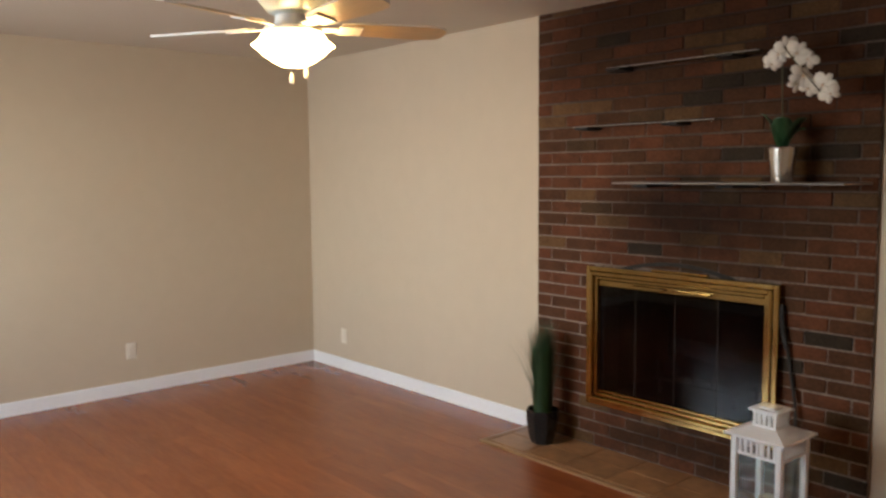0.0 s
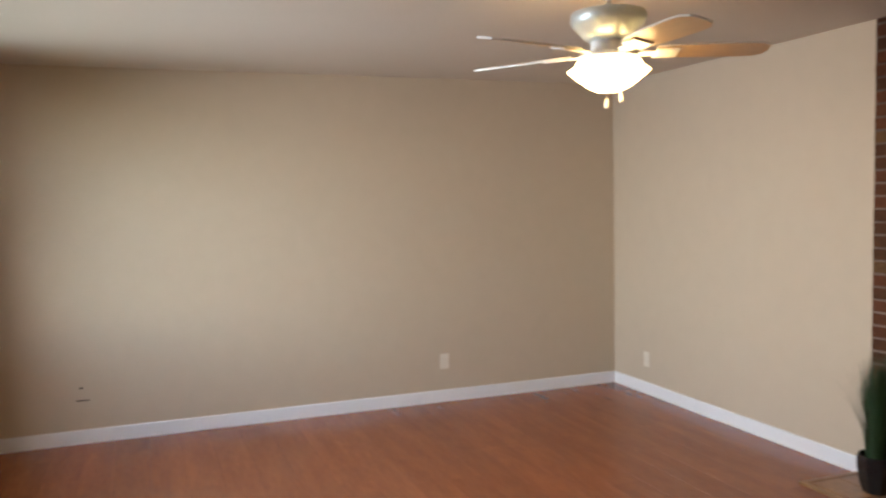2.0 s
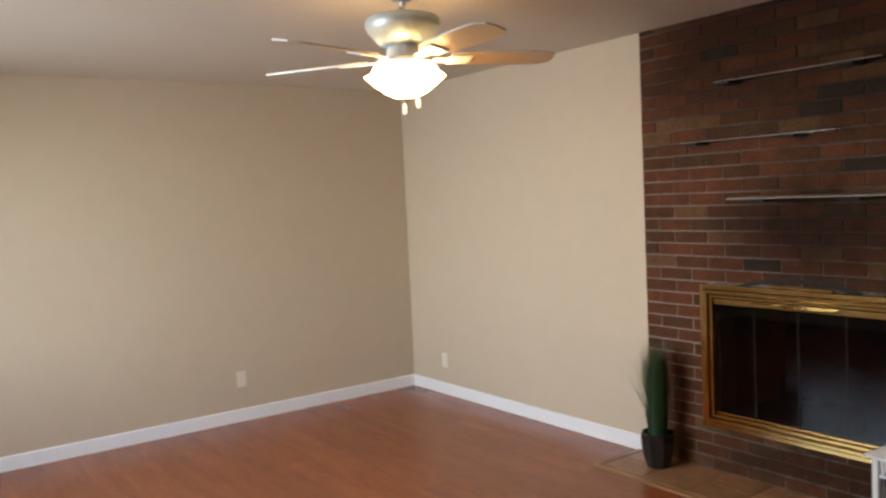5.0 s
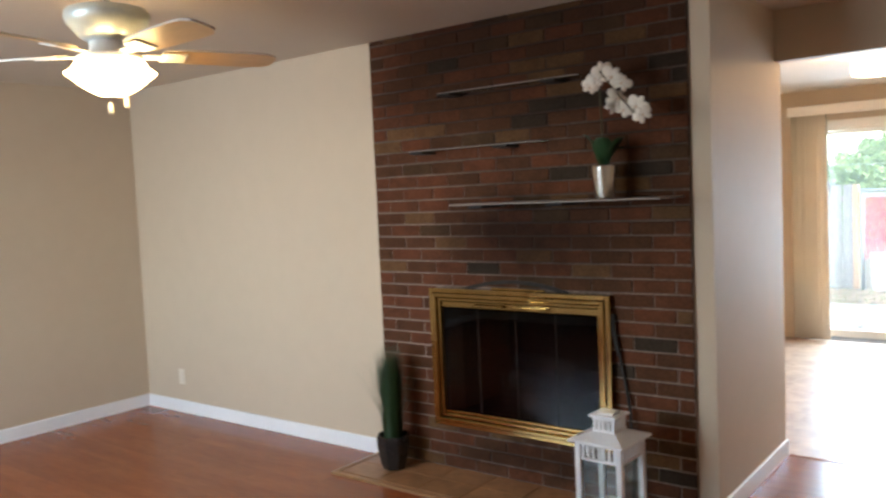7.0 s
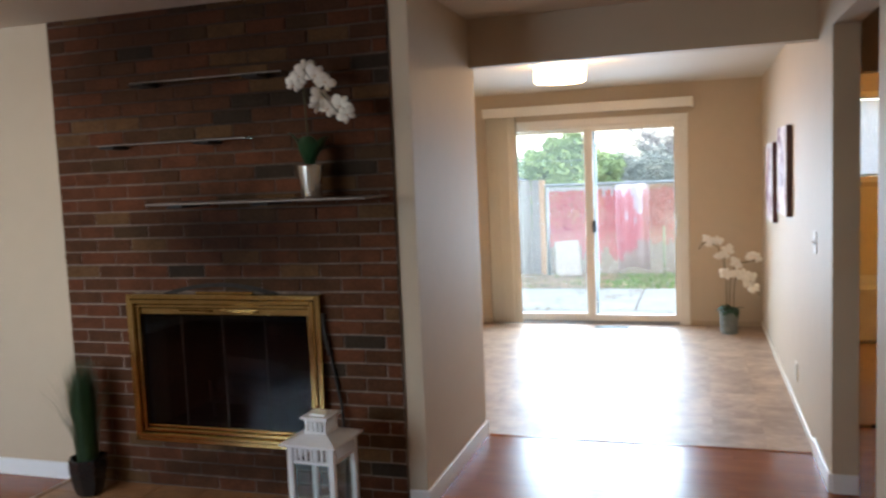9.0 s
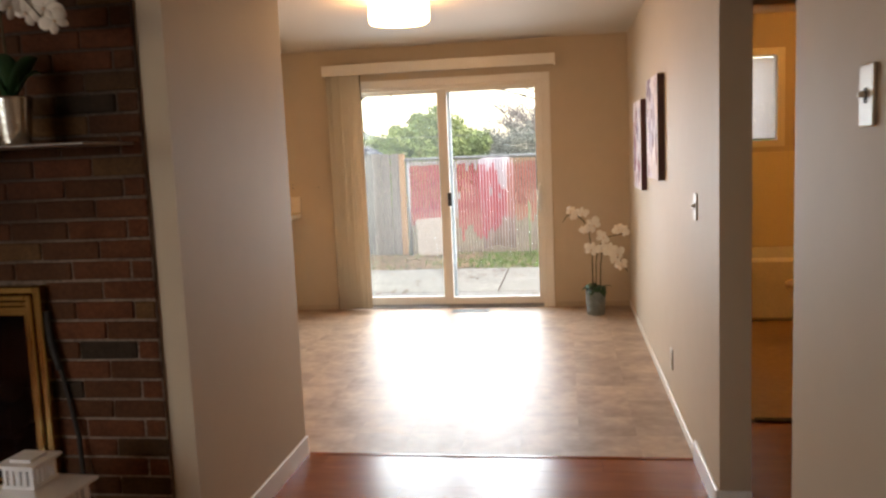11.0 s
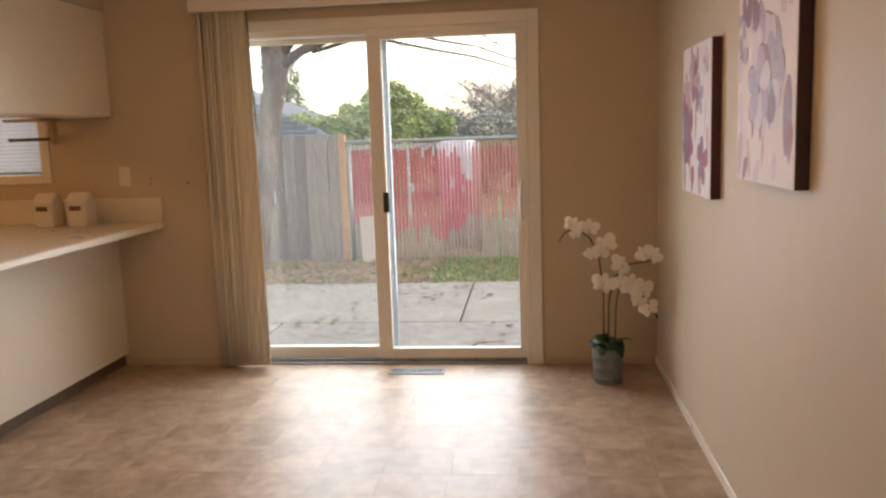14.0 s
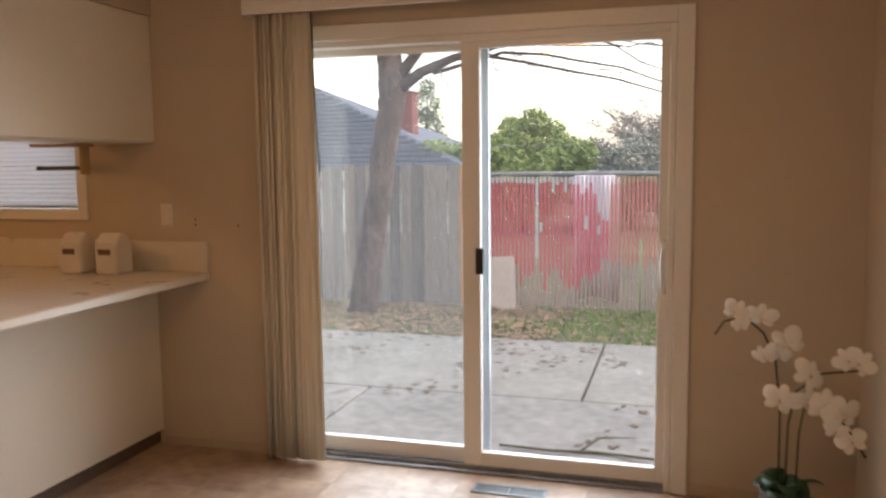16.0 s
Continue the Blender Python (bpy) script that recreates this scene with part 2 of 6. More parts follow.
HEARTH = material("tan_slate_tile", (0.42, 0.225, 0.105), (0.2, 0.1, 0.048), rough=0.33, scale=6, fine=20, rand=0.08, shift=20, bump=0.25, bump_scale=60)
HTRIM = material("oak_threshold", (0.34, 0.185, 0.085), (0.26, 0.135, 0.06), rough=0.35, scale=3, fine=30, stretch=(1, 8, 1))
BLADE = material("maple_fan_blade", (0.62, 0.42, 0.22), (0.52, 0.34, 0.16), rough=0.35, scale=3, fine=20, stretch=(1, 8, 1))
EDGE = material("white_blade_edge", (0.85, 0.83, 0.78), rough=0.35)
FANGLOW = glowing("lit_frosted_glass", (1.0, 0.63, 0.23), FAN_W)
DRUMGLOW = glowing("lit_drum_shade", (1.0, 0.56, 0.22), DRUM_W)
BATHGLOW = glowing("lit_bath_globe", (1.0, 0.5, 0.12), BATH_W)
PLATE = material("ivory_plastic_plate", (0.74, 0.68, 0.58), (0.7, 0.64, 0.54), rough=0.35)
SLOT = material("dark_slot", (0.03, 0.025, 0.02), rough=0.6)


# ---- building helpers ----
def from_bm(name, bm, mat, smooth=False):
    me = bpy.data.meshes.new(name)
    bmesh.ops.recalc_face_normals(bm, faces=bm.faces)
    bm.to_mesh(me)
    bm.free()
    for m in (mat if isinstance(mat, (list, tuple)) else [mat]):
        me.materials.append(m)
    if smooth:
        for p in me.polygons:
            p.use_smooth = True
    return new(name, me)


def add_box(bm, lo, hi, bevel=0.0, index=0):
    r = bmesh.ops.create_cube(bm, size=1)
    for v in r["verts"]:
        v.co = Vector([lo[i] + (v.co[i] + 0.5) * (hi[i] - lo[i]) for i in range(3)])
    faces = {f for v in r["verts"] for f in v.link_faces}
    if bevel:
        edges = list({e for v in r["verts"] for e in v.link_edges})
        res = bmesh.ops.bevel(bm, geom=edges, offset=bevel, segments=1, affect="EDGES")
        faces = set(res["faces"]) | {f for f in faces if f.is_valid}
    for f in faces:
        f.material_index = index


def boxes(name, items, mat, bevel=0.0):
    """One mesh out of several boxes (lo, hi)."""
    bm = bmesh.new()
    for lo, hi in items:
        add_box(bm, lo, hi, bevel)
    return from_bm(name, bm, mat)


def box(name, lo, hi, mat, bevel=0.003):
    return boxes(name, [(lo, hi)], mat, bevel)


def under(parent, *obs):
    for o in obs:
        o.parent = parent
        o.matrix_parent_inverse = Matrix.Translation(parent.location).inverted()
    return parent


def thing(name, at, label, category, group=""):
    e = new(name)
    e.location = at
    e.empty_display_size = 0.05
    return tagged(e, label, category, group)


def add_lathe(bm, profile, at=(0, 0, 0), n=32, index=0):
    """Turn (radius, z) pairs round the z axis."""
    rings = []
    for r, z in profile:
        rings.append([bm.verts.new((at[0] + r * math.cos(2 * math.pi * k / n), at[1] + r * math.sin(2 * math.pi * k / n), at[2] + z)) for k in range(n)])
    for a, b in zip(rings, rings[1:]):
        for k in range(n):
            bm.faces.new((a[k], a[(k + 1) % n], b[(k + 1) % n], b[k])).material_index = index
    for ring in (rings[0], rings[-1]):
        bm.faces.new(ring).material_index = index


def lathe(name, profile, at, mat, n=32, smooth=True):
    bm = bmesh.new()
    add_lathe(bm, profile, at, n)
    ob = from_bm(name, bm, mat, smooth)
    if smooth:
        mod = ob.modifiers.new("edges", "EDGE_SPLIT")
        mod.split_angle = radians(40)
    return ob


def add_tube(bm, pts, radii, n=8, index=0):
    """A tapered tube along pts."""
    pts = [Vector(p) for p in pts]
    rings = []
    for i, p in enumerate(pts):
        d = (pts[min(i + 1, len(pts) - 1)] - pts[max(i - 1, 0)]).normalized()
        u = d.orthogonal().normalized() if i == 0 else (rings_u - d * rings_u.dot(d)).normalized()
        rings_u = u
        w = d.cross(u)
        r = radii[i] if isinstance(radii, (list, tuple)) else radii
        rings.append([bm.verts.new(p + r * (math.cos(2 * math.pi * k / n) * u + math.sin(2 * math.pi * k / n) * w)) for k in range(n)])
    for a, b in zip(rings, rings[1:]):
        for k in range(n):
            bm.faces.new((a[k], a[(k + 1) % n], b[(k + 1) % n], b[k])).material_index = index
    bm.faces.new(rings[0]).material_index = index
    bm.faces.new(rings[-1]).material_index = index


def fluted(name, profile, at, mat, lobes=12, n=72):
    """Turn (radius, z, flute depth) round the z axis with a lobed rim."""
    bm = bmesh.new()
    rings = []
    for rad, z, d in profile:
        ring = []
        for k in range(n):
            t = 2 * math.pi * k / n
            q = rad * (1 + d * math.cos(lobes * t))
            ring.append(bm.verts.new((at[0] + q * math.cos(t), at[1] + q * math.sin(t), at[2] + z)))
        rings.append(ring)
    for a, b in zip(rings, rings[1:]):
        for k in range(n):
            bm.faces.new((a[k], a[(k + 1) % n], b[(k + 1) % n], b[k]))
    bm.faces.new(rings[0])
    bm.faces.new(rings[-1])
    return from_bm(name, bm, mat, True)


def tube(name, pts, radii, mat, n=8):
    bm = bmesh.new()
    add_tube(bm, pts, radii, n)
    return from_bm(name, bm, mat, True)


def bend(a, b, c, steps=10):
    """Points on a quadratic curve from a over b to c."""
    a, b, c = Vector(a), Vector(b), Vector(c)
    return [a * (1 - t) ** 2 + b * 2 * t * (1 - t) + c * t * t for t in (i / steps for i in range(steps + 1))]


def wall(name, lo, hi, holes, mat, label):
    """A wall block from lo to hi, cut through by boxes (lo, hi); only outer faces are made."""
    cuts = [sorted({lo[i], hi[i], *[c for h in holes for c in (h[0][i], h[1][i]) if lo[i] < c < hi[i]]}) for i in range(3)]
    dims = [len(c) - 1 for c in cuts]

    def solid(i, j, k):
        if not (0 <= i < dims[0] and 0 <= j < dims[1] and 0 <= k < dims[2]):
            return False
        mid = [(cuts[a][q] + cuts[a][q + 1]) / 2 for a, q in enumerate((i, j, k))]
        return not any(all(h[0][a] < mid[a] < h[1][a] for a in range(3)) for h in holes)

    bm, made = bmesh.new(), {}

    def vert(p):
        if p not in made:
            made[p] = bm.verts.new(p)
        return made[p]

    for i in range(dims[0]):
        for j in range(dims[1]):
            for k in range(dims[2]):
                if not solid(i, j, k):
                    continue
                c = [(cuts[0][i], cuts[0][i + 1]), (cuts[1][j], cuts[1][j + 1]), (cuts[2][k], cuts[2][k + 1])]
                for ax in range(3):
                    for s in (0, 1):
                        q = [i, j, k]
                        q[ax] += 1 if s else -1
                        if solid(*q):
                            continue
                        u, v = (ax + 1) % 3, (ax + 2) % 3
                        ring = []
                        for a, b in ((0, 0), (1, 0), (1, 1), (0, 1)):
                            p = [0, 0, 0]
                            p[ax], p[u], p[v] = c[ax][s], c[u][a], c[v][b]
                            ring.append(vert(tuple(p)))
                        bm.faces.new(ring)
    return tagged(from_bm(name, bm, mat), label, "wall", kind="structure")


def setting(ob, label, category):
    return tagged(ob, label, category, kind="structure")


# ---- plan ----
XW, XE, YN = -0.85, 3.75, 6.36        # living room: west window wall, east fireplace wall, north wall
YP, XH = 1.887, 4.877                 # passage wall and the header over its end
YS, XK = 0.067, 8.455                 # south wall of the kitchen, sliding door wall
ZC, ZK, ZH = 2.44, 2.36, 2.172        # ceilings and header
XS0, XS1 = 3.36, 4.335               # opening to the hall in the south wall
YB0, YB1 = 1.98, 3.86                 # brick face
GROUND = -0.19

# ---- structure ----
setting(boxes("floor", [((XW - 0.2, -0.05, -0.15), (XH, YN + 0.2, -0.012)), ((XS0 - 0.28, -2.95, -0.15), (5.42, -0.05, -0.012))], GAP, 0), "subfloor under red-brown laminate planks", "floor")
setting(box("floor_kitchen", (XH + 0.002, -0.045, -0.15), (XK + 0.1, YN + 0.2, -0.004), VINYLGAP, 0), "brown stone-look vinyl floor of the kitchen", "floor")
wall("wall_north", (XW - 0.2, YN, -0.15), (XK + 0.1, YN + 0.15, 2.6), [], PAINT, "beige painted plain wall with white baseboard")
WIN = ((XW - 0.5, 3.35, 0.875), (XW + 0.5, 5.59, 2.335))
wall("wall_west", (XW - 0.07, -0.048, -0.15), (XW, YN, 2.6), [WIN], PAINT, "beige painted wall with a wide picture window")
wall("wall_east", (XE, YB1, -0.15), (XE + 0.14, YN, 2.6), [], PAINT, "beige painted wall beside the brick fireplace")
# fireplace mass: passage wall, pillar and back
wall("wall_passage", (XE + 0.012, YP, -0.15), (XH, YB0, 2.6), [], PAINT, "beige painted passage wall with rounded corner")
wall("wall_kitchen_west", (XH - 0.1, YB0, -0.15), (XH, YN, 2.6), [], PAINT, "beige painted wall behind the fireplace")
wall("wall_south", (XW - 0.15, YS - 0.115, -0.15), (XK, YS, 2.6), [((XS0, -1, -1), (XS1, 1, ZH))], PAINT, "beige painted wall with an open doorway to the hall")
wall("header_beam", (XH - 0.1, YS, ZH), (XH, YP, 2.6), [], PAINT, "beige painted header beam over the kitchen opening")
DOOR = ((XK - 1, 0.80, -0.05), (XK + 1, 2.60, 2.0))
KWIN = ((XK - 1, 3.79, 1.215), (XK + 1, 5.2, 2.05))
BWIN = ((XK - 1, -1.15, 1.4), (XK + 1, -0.35, 2.1))
wall("wall_door", (XK, -3.0, -0.3), (XK + 0.14, YN, 2.6), [DOOR, KWIN, BWIN], PAINT, "beige painted exterior wall with a sliding glass door")
setting(box("ceiling", (XW - 0.2, YS - 0.05, ZC), (XH - 0.1, YN + 0.1, ZC + 0.15), CEIL, 0), "off-white textured living room ceiling", "ceiling")
setting(box("ceiling_kitchen", (XH, YS - 0.05, ZK), (XK + 0.1, YN + 0.1, ZC + 0.15), CEIL, 0), "off-white kitchen ceiling", "ceiling")
# hall and bathroom beyond the opening
BATHWALL = material("warm_bath_paint", (0.62, 0.44, 0.2), (0.57, 0.4, 0.18), rough=0.6, scale=2, fine=20)
wall("wall_hall_end", (5.4, -2.9, -0.15), (5.5, -0.05, 2.6), [((5, -1.35, -1), (6, -0.14, 2.05))], PAINT, "beige hall wall with the open bathroom doorway")
wall("wall_hall_west", (XS0 - 0.3, -2.9, -0.15), (XS0 - 0.2, -0.048, 2.6), [], PAINT, "beige painted hall wall")
wall("wall_hall_south", (XS0 - 0.3, -3.0, -0.15), (XK, -2.9, 2.6), [], BATHWALL, "plain wall closing the hall and bathroom")
setting(box("ceiling_hall", (XS0 - 0.3, -3.0, ZC), (XK + 0.1, YS - 0.052, ZC + 0.15), CEIL, 0), "off-white hall ceiling", "ceiling")
setting(box("floor_bathroom", (5.42, -2.95, -0.01), (XK, -0.05, 0.006), material("tan_bath_vinyl", (0.38, 0.25, 0.14), (0.26, 0.16, 0.08), rough=0.35, scale=4, fine=20), 0.002), "tan vinyl bathroom floor", "floor")

CREAMBASE = material("cream_base_paint", (0.78, 0.72, 0.62), (0.72, 0.66, 0.56), rough=0.3)
TANBASE = material("tan_vinyl_base", (0.5, 0.41, 0.3), (0.45, 0.36, 0.26), rough=0.5)
# outlines of white baseboard, 9 cm high
BH = 0.092


def baseboard(name, lo, hi):
    bm = bmesh.new()
    add_box(bm, lo, hi, 0.004)
    return setting(from_bm(name, bm, WHITE), "white painted wooden baseboard", "baseboard")


baseboard("baseboard_north", (XW, YN - 0.014, -0.004), (XE, YN, BH))
baseboard("baseboard_east", (XE - 0.014, YB1 + 0.004, -0.004), (XE, YN - 0.014, BH))
baseboard("baseboard_west", (XW, YS + 0.014, -0.004), (XW + 0.014, YN - 0.014, BH))
baseboard("baseboard_passage", (XE + 0.012, YP - 0.014, -0.004), (XH, YP, BH))
baseboard("baseboard_pillar", (XE - 0.002, YP - 0.014, -0.004), (XE + 0.012, YB0 - 0.004, BH))
baseboard("baseboard_south", (XW, YS, -0.004), (XS0, YS + 0.014, BH))
baseboard("baseboard_south_end", (XS1 - 0.014, YS - 0.115, -0.004), (XS1, YS + 0.002, BH))
baseboard("baseboard_south_kitchen", (XS1, YS, -0.004), (XH, YS + 0.014, BH))
setting(box("baseboard_kitchen", (XH, YS, 0.0), (XK, YS + 0.01, 0.05), CREAMBASE, 0.003), "cream painted base strip", "baseboard")
setting(boxes("baseboard_door_wall", [((XK - 0.008, YS + 0.01, 0.0), (XK, 0.72, 0.045)), ((XK - 0.008, 2.68, 0.0), (XK, 3.33, 0.045))], TANBASE, 0.002), "thin cream vinyl base strip", "baseboard")
setting(box("trim_threshold", (XH - 0.012, YS + 0.016, -0.003), (XH + 0.012, YP - 0.016, 0.004), WOOD, 0.002), "flat wooden strip between laminate and vinyl", "threshold")
setting(box("trim_bath_threshold", (5.38, -1.35, 0.0), (5.42, -0.3, 0.014), BLACK, 0.003), "dark bathroom threshold strip", "threshold")

# ---- living room window ----
y0, y1, z0, z1 = WIN[0][1], WIN[1][1], WIN[0][2], WIN[1][2]
win = thing("window_1", (XW, (y0 + y1) / 2, z0), "wide white-framed picture window full of daylight", "window")
win["kind"] = "structure"
under(win,
      boxes("casing", [((XW, y0 - 0.055, z0 - 0.06), (XW + 0.018, y0, z1 + 0.055)), ((XW, y1, z0 - 0.06), (XW + 0.018, y1 + 0.055, z1 + 0.055)),
                       ((XW, y0, z1), (XW + 0.018, y1, z1 + 0.055)), ((XW, y0, z0 - 0.06), (XW + 0.018, y1, z0))], WHITE, 0.004),
      boxes("frame", [((XW - 0.06, y0, z0), (XW - 0.02, y0 + 0.022, z1)), ((XW - 0.06, y1 - 0.022, z0), (XW - 0.02, y1, z1)),
                      ((XW - 0.06, y0 + 0.022, z0), (XW - 0.02, y1 - 0.022, z0 + 0.022)), ((XW - 0.06, y0 + 0.022, z1 - 0.022), (XW - 0.02, y1 - 0.022, z1))], WHITE, 0.004),
      box("sill", (XW - 0.02, y0, z0), (XW + 0.03, y1, z0 + 0.012), WHITE, 0.005))
pane = box("pane", (XW - 0.048, y0 + 0.02, z0 + 0.02), (XW - 0.042, y1 - 0.02, z1 - 0.02), PANE, 0)
pane.visible_shadow = False
under(win, pane)


# ---- wall plates ----
def plate(name, at, face, label, kind):
    """face: '-y', '+y', '-x', '+x', the way it looks."""
    e = thing(name, at, label, kind)
    bm = bmesh.new()
    add_box(bm, (-0.036, -0.006, -0.058), (0.036, 0, 0.058), 0.003)
    body = from_bm("cover", bm, PLATE)
    bm = bmesh.new()
    if kind == "outlet":
        add_box(bm, (-0.016, -0.009, -0.038), (0.016, -0.0055, 0.038), 0.003)
        inner = from_bm("socket", bm, PLATE)
        bm = bmesh.new()
        add_box(bm, (-0.003, -0.0068, -0.003), (0.003, -0.0055, 0.003))
        slots = from_bm("screw", bm, SLOT)
    else:
        add_box(bm, (-0.006, -0.008, -0.014), (0.006, -0.0055, 0.014))
        inner = from_bm("switch_seat", bm, SLOT)
        bm = bmesh.new()
        add_box(bm, (-0.005, -0.02, -0.004), (0.005, -0.007, 0.008), 0.002)
        slots = from_bm("toggle", bm, PLATE)
    for o in (body, inner, slots):
        o.parent = e
    e.rotation_euler.z = radians({"-y": 0, "+y": 180, "-x": -90, "+x": 90}[face])
    return e


plate("wall_outlet", (2.24, YN - 0.001, 0.31), "-y", "ivory duplex outlet on the beige wall", "outlet")
plate("wall_outlet", (XE - 0.001, 5.91, 0.27), "-x", "ivory duplex outlet near the room corner", "outlet")
plate("wall_outlet", (5.69, YS + 0.001, 0.25), "+y", "ivory outlet low on the kitchen wall", "outlet")
plate("light_switch", (4.86, YS + 0.001, 1.14), "+y", "ivory toggle light switch on the kitchen wall", "switch")
plate("light_switch", (2.875, YS + 0.001, 1.49), "+y", "white toggle switch on the beige wall", "switch")
plate("wall_outlet", (XK - 0.001, 3.26, 1.19), "-x", "ivory plate above the kitchen counter", "outlet")
plate("wall_outlet", (XW + 0.001, 6.02, 0.36), "+x", "ivory outlet under the picture window", "outlet")
tagged(box("cable_hole", (-0.3, YN - 0.004, 0.36), (-0.28, YN - 0.0005, 0.372), SLOT, 0.001), "small dark cable hole in the wall", "wall hole")
tagged(box("wall_scar", (-0.325, YN - 0.003, 0.28), (-0.245, YN - 0.0005, 0.288), SLOT, 0.001), "thin dark scar in the beige wall", "wall scar")
for y, z in ((3.1, 1.17), (3.1, 1.14), (2.86, 1.14)):
    tagged(box("screw_hole", (XK - 0.003, y - 0.003, z - 0.006), (XK - 0.0005, y + 0.003, z + 0.006), SLOT, 0.001), "dark screw hole in the kitchen wall", "wall hole", "screw holes")
# glowing panel added as the bright overcast distance outside the picture window
bright = glowing("bright_overcast_haze", (0.9, 0.97, 1.0), 1.3)
setting(box("backdrop", (-1.99, 7.2, -0.21), (-1.95, 19.0, 5.0), bright, 0), "plain glowing panel outside the picture window", "backdrop")

# ---- fireplace ----
FY0, FY1, FZ0, FZ1 = 2.372, 3.465, 0.262, 1.03      # outer edge of the brass surround
wall("fireplace_core", (XE - 0.003, YB0, -0.15), (XE + 0.13, YB1, 2.6), [((0, FY0 + 0.09, FZ0 + 0.06), (9, FY1 - 0.09, FZ1 - 0.06))], MORTAR, "grey mortar bed behind the fireplace bricks")
firebox = thing("firebox", (XE + 0.4, 2.955, 0.25), "sooty black firebox with a log grate", "firebox")
a0, a1, b0, b1 = FY0 + 0.09, FY1 - 0.09, FZ0 + 0.06, FZ1 - 0.06
under(firebox, boxes("lining", [((XE + 0.13, a0 - 0.04, b0 - 0.04), (XE + 0.66, a0, b1 + 0.04)), ((XE + 0.13, a1, b0 - 0.04), (XE + 0.66, a1 + 0.04, b1 + 0.04)),
                                ((XE + 0.62, a0, b0), (XE + 0.66, a1, b1)), ((XE + 0.13, a0, b1), (XE + 0.66, a1, b1 + 0.04)), ((XE + 0.13, a0, b0 - 0.04), (XE + 0.66, a1, b0))], SOOT))
bm = bmesh.new()
for i in range(5):
    y = 2.72 + i * 0.11
    add_box(bm, (XE + 0.2, y, b0 + 0.09), (XE + 0.5, y + 0.014, b0 + 0.104))
    add_box(bm, (XE + 0.2, y, b0 + 0.1), (XE + 0.214, y + 0.014, b0 + 0.2))
for x in (0.22, 0.46):
    add_box(bm, (XE + x, 2.7, b0 + 0.076), (XE + x + 0.014, 3.2, b0 + 0.09))
    for y in (2.72, 3.16):
        add_box(bm, (XE + x, y, b0), (XE + x + 0.014, y + 0.014, b0 + 0.09))
under(firebox, from_bm("grate", bm, material("ashy_iron", (0.12, 0.11, 0.1), (0.05, 0.05, 0.05), rough=0.7, scale=12)))
LOG = material("ashy_log", (0.2, 0.17, 0.14), (0.07, 0.055, 0.045), rough=0.95, scale=9, fine=40, bump=0.6, stretch=(1, 0.2, 1))
for (x, y, z, r, t) in ((0.3, 2.95, 0.15, 0.05, 0.1), (0.42, 2.9, 0.155, 0.055, -0.12), (0.36, 2.98, 0.24, 0.045, 0.3)):
    pts = [(XE + x + math.sin(t) * s, y + math.cos(t) * s, b0 + z) for s in (-0.22, -0.1, 0.02, 0.12, 0.22)]
    under(firebox, tube("log", pts, [r * 0.95, r * 1.05, r, r * 1.04, r * 0.93], LOG, 10))

surround = thing("fireplace_screen", (XE, 2.955, FZ0), "polished brass fireplace surround with smoked glass doors", "fireplace screen")


def picture_frame(name, yy0, yy1, zz0, zz1, w, xa, xb, mat):
    return boxes(name, [((xa, yy0, zz0), (xb, yy0 + w, zz1)), ((xa, yy1 - w, zz0), (xb, yy1, zz1)), ((xa, yy0 + w, zz0), (xb, yy1 - w, zz0 + w)), ((xa, yy0 + w, zz1 - w), (xb, yy1 - w, zz1))], mat, 0.004)


# stepped profile: three nested mouldings
under(surround, picture_frame("outer_moulding", FY0, FY1, FZ0, FZ1, 0.026, XE - 0.05, XE + 0.011, BRASS),
      picture_frame("middle_moulding", FY0 + 0.027, FY1 - 0.027, FZ0 + 0.027, FZ1 - 0.027, 0.022, XE - 0.062, XE + 0.01, BRASS),
      picture_frame("inner_moulding", FY0 + 0.05, FY1 - 0.05, FZ0 + 0.05, FZ1 - 0.05, 0.02, XE - 0.044, XE + 0.01, BRASS))
g0, g1, h0, h1 = FY0 + 0.071, FY1 - 0.071, FZ0 + 0.071, FZ1 - 0.071
under(surround, box("top_rail", (XE - 0.03, g0, h1 - 0.034), (XE - 0.012, g1, h1), BRASS, 0.003), box("bottom_rail", (XE - 0.03, g0, h0), (XE - 0.012, g1, h0 + 0.014), BRASS, 0.003))
n_p = 4
for i in range(n_p):
    ya, yb = g0 + (g1 - g0) * i / n_p, g0 + (g1 - g0) * (i + 1) / n_p
    p = box("glass_panel", (XE - 0.024, ya + 0.002, h0 + 0.014), (XE - 0.019, yb - 0.002, h1 - 0.034), DARKGLASS, 0)
    under(surround, p)
for i in (1, 2, 3):
    ya = g0 + (g1 - g0) * i / n_p
    under(surround, box("panel_edge", (XE - 0.026, ya - 0.002, h0 + 0.014), (XE - 0.016, ya + 0.002, h1 - 0.034), SOOT, 0.0005))
for ya in (2.72, 2.98):
    under(surround, boxes("handle", [((XE - 0.056, ya, h1 - 0.024), (XE - 0.044, ya + 0.2, h1 - 0.012)), ((XE - 0.046, ya + 0.01, h1 - 0.022), (XE - 0.028, ya + 0.02, h1 - 0.014)),
                                     ((XE - 0.046, ya + 0.18, h1 - 0.022), (XE - 0.028, ya + 0.19, h1 - 0.014))], BRASS, 0.002))
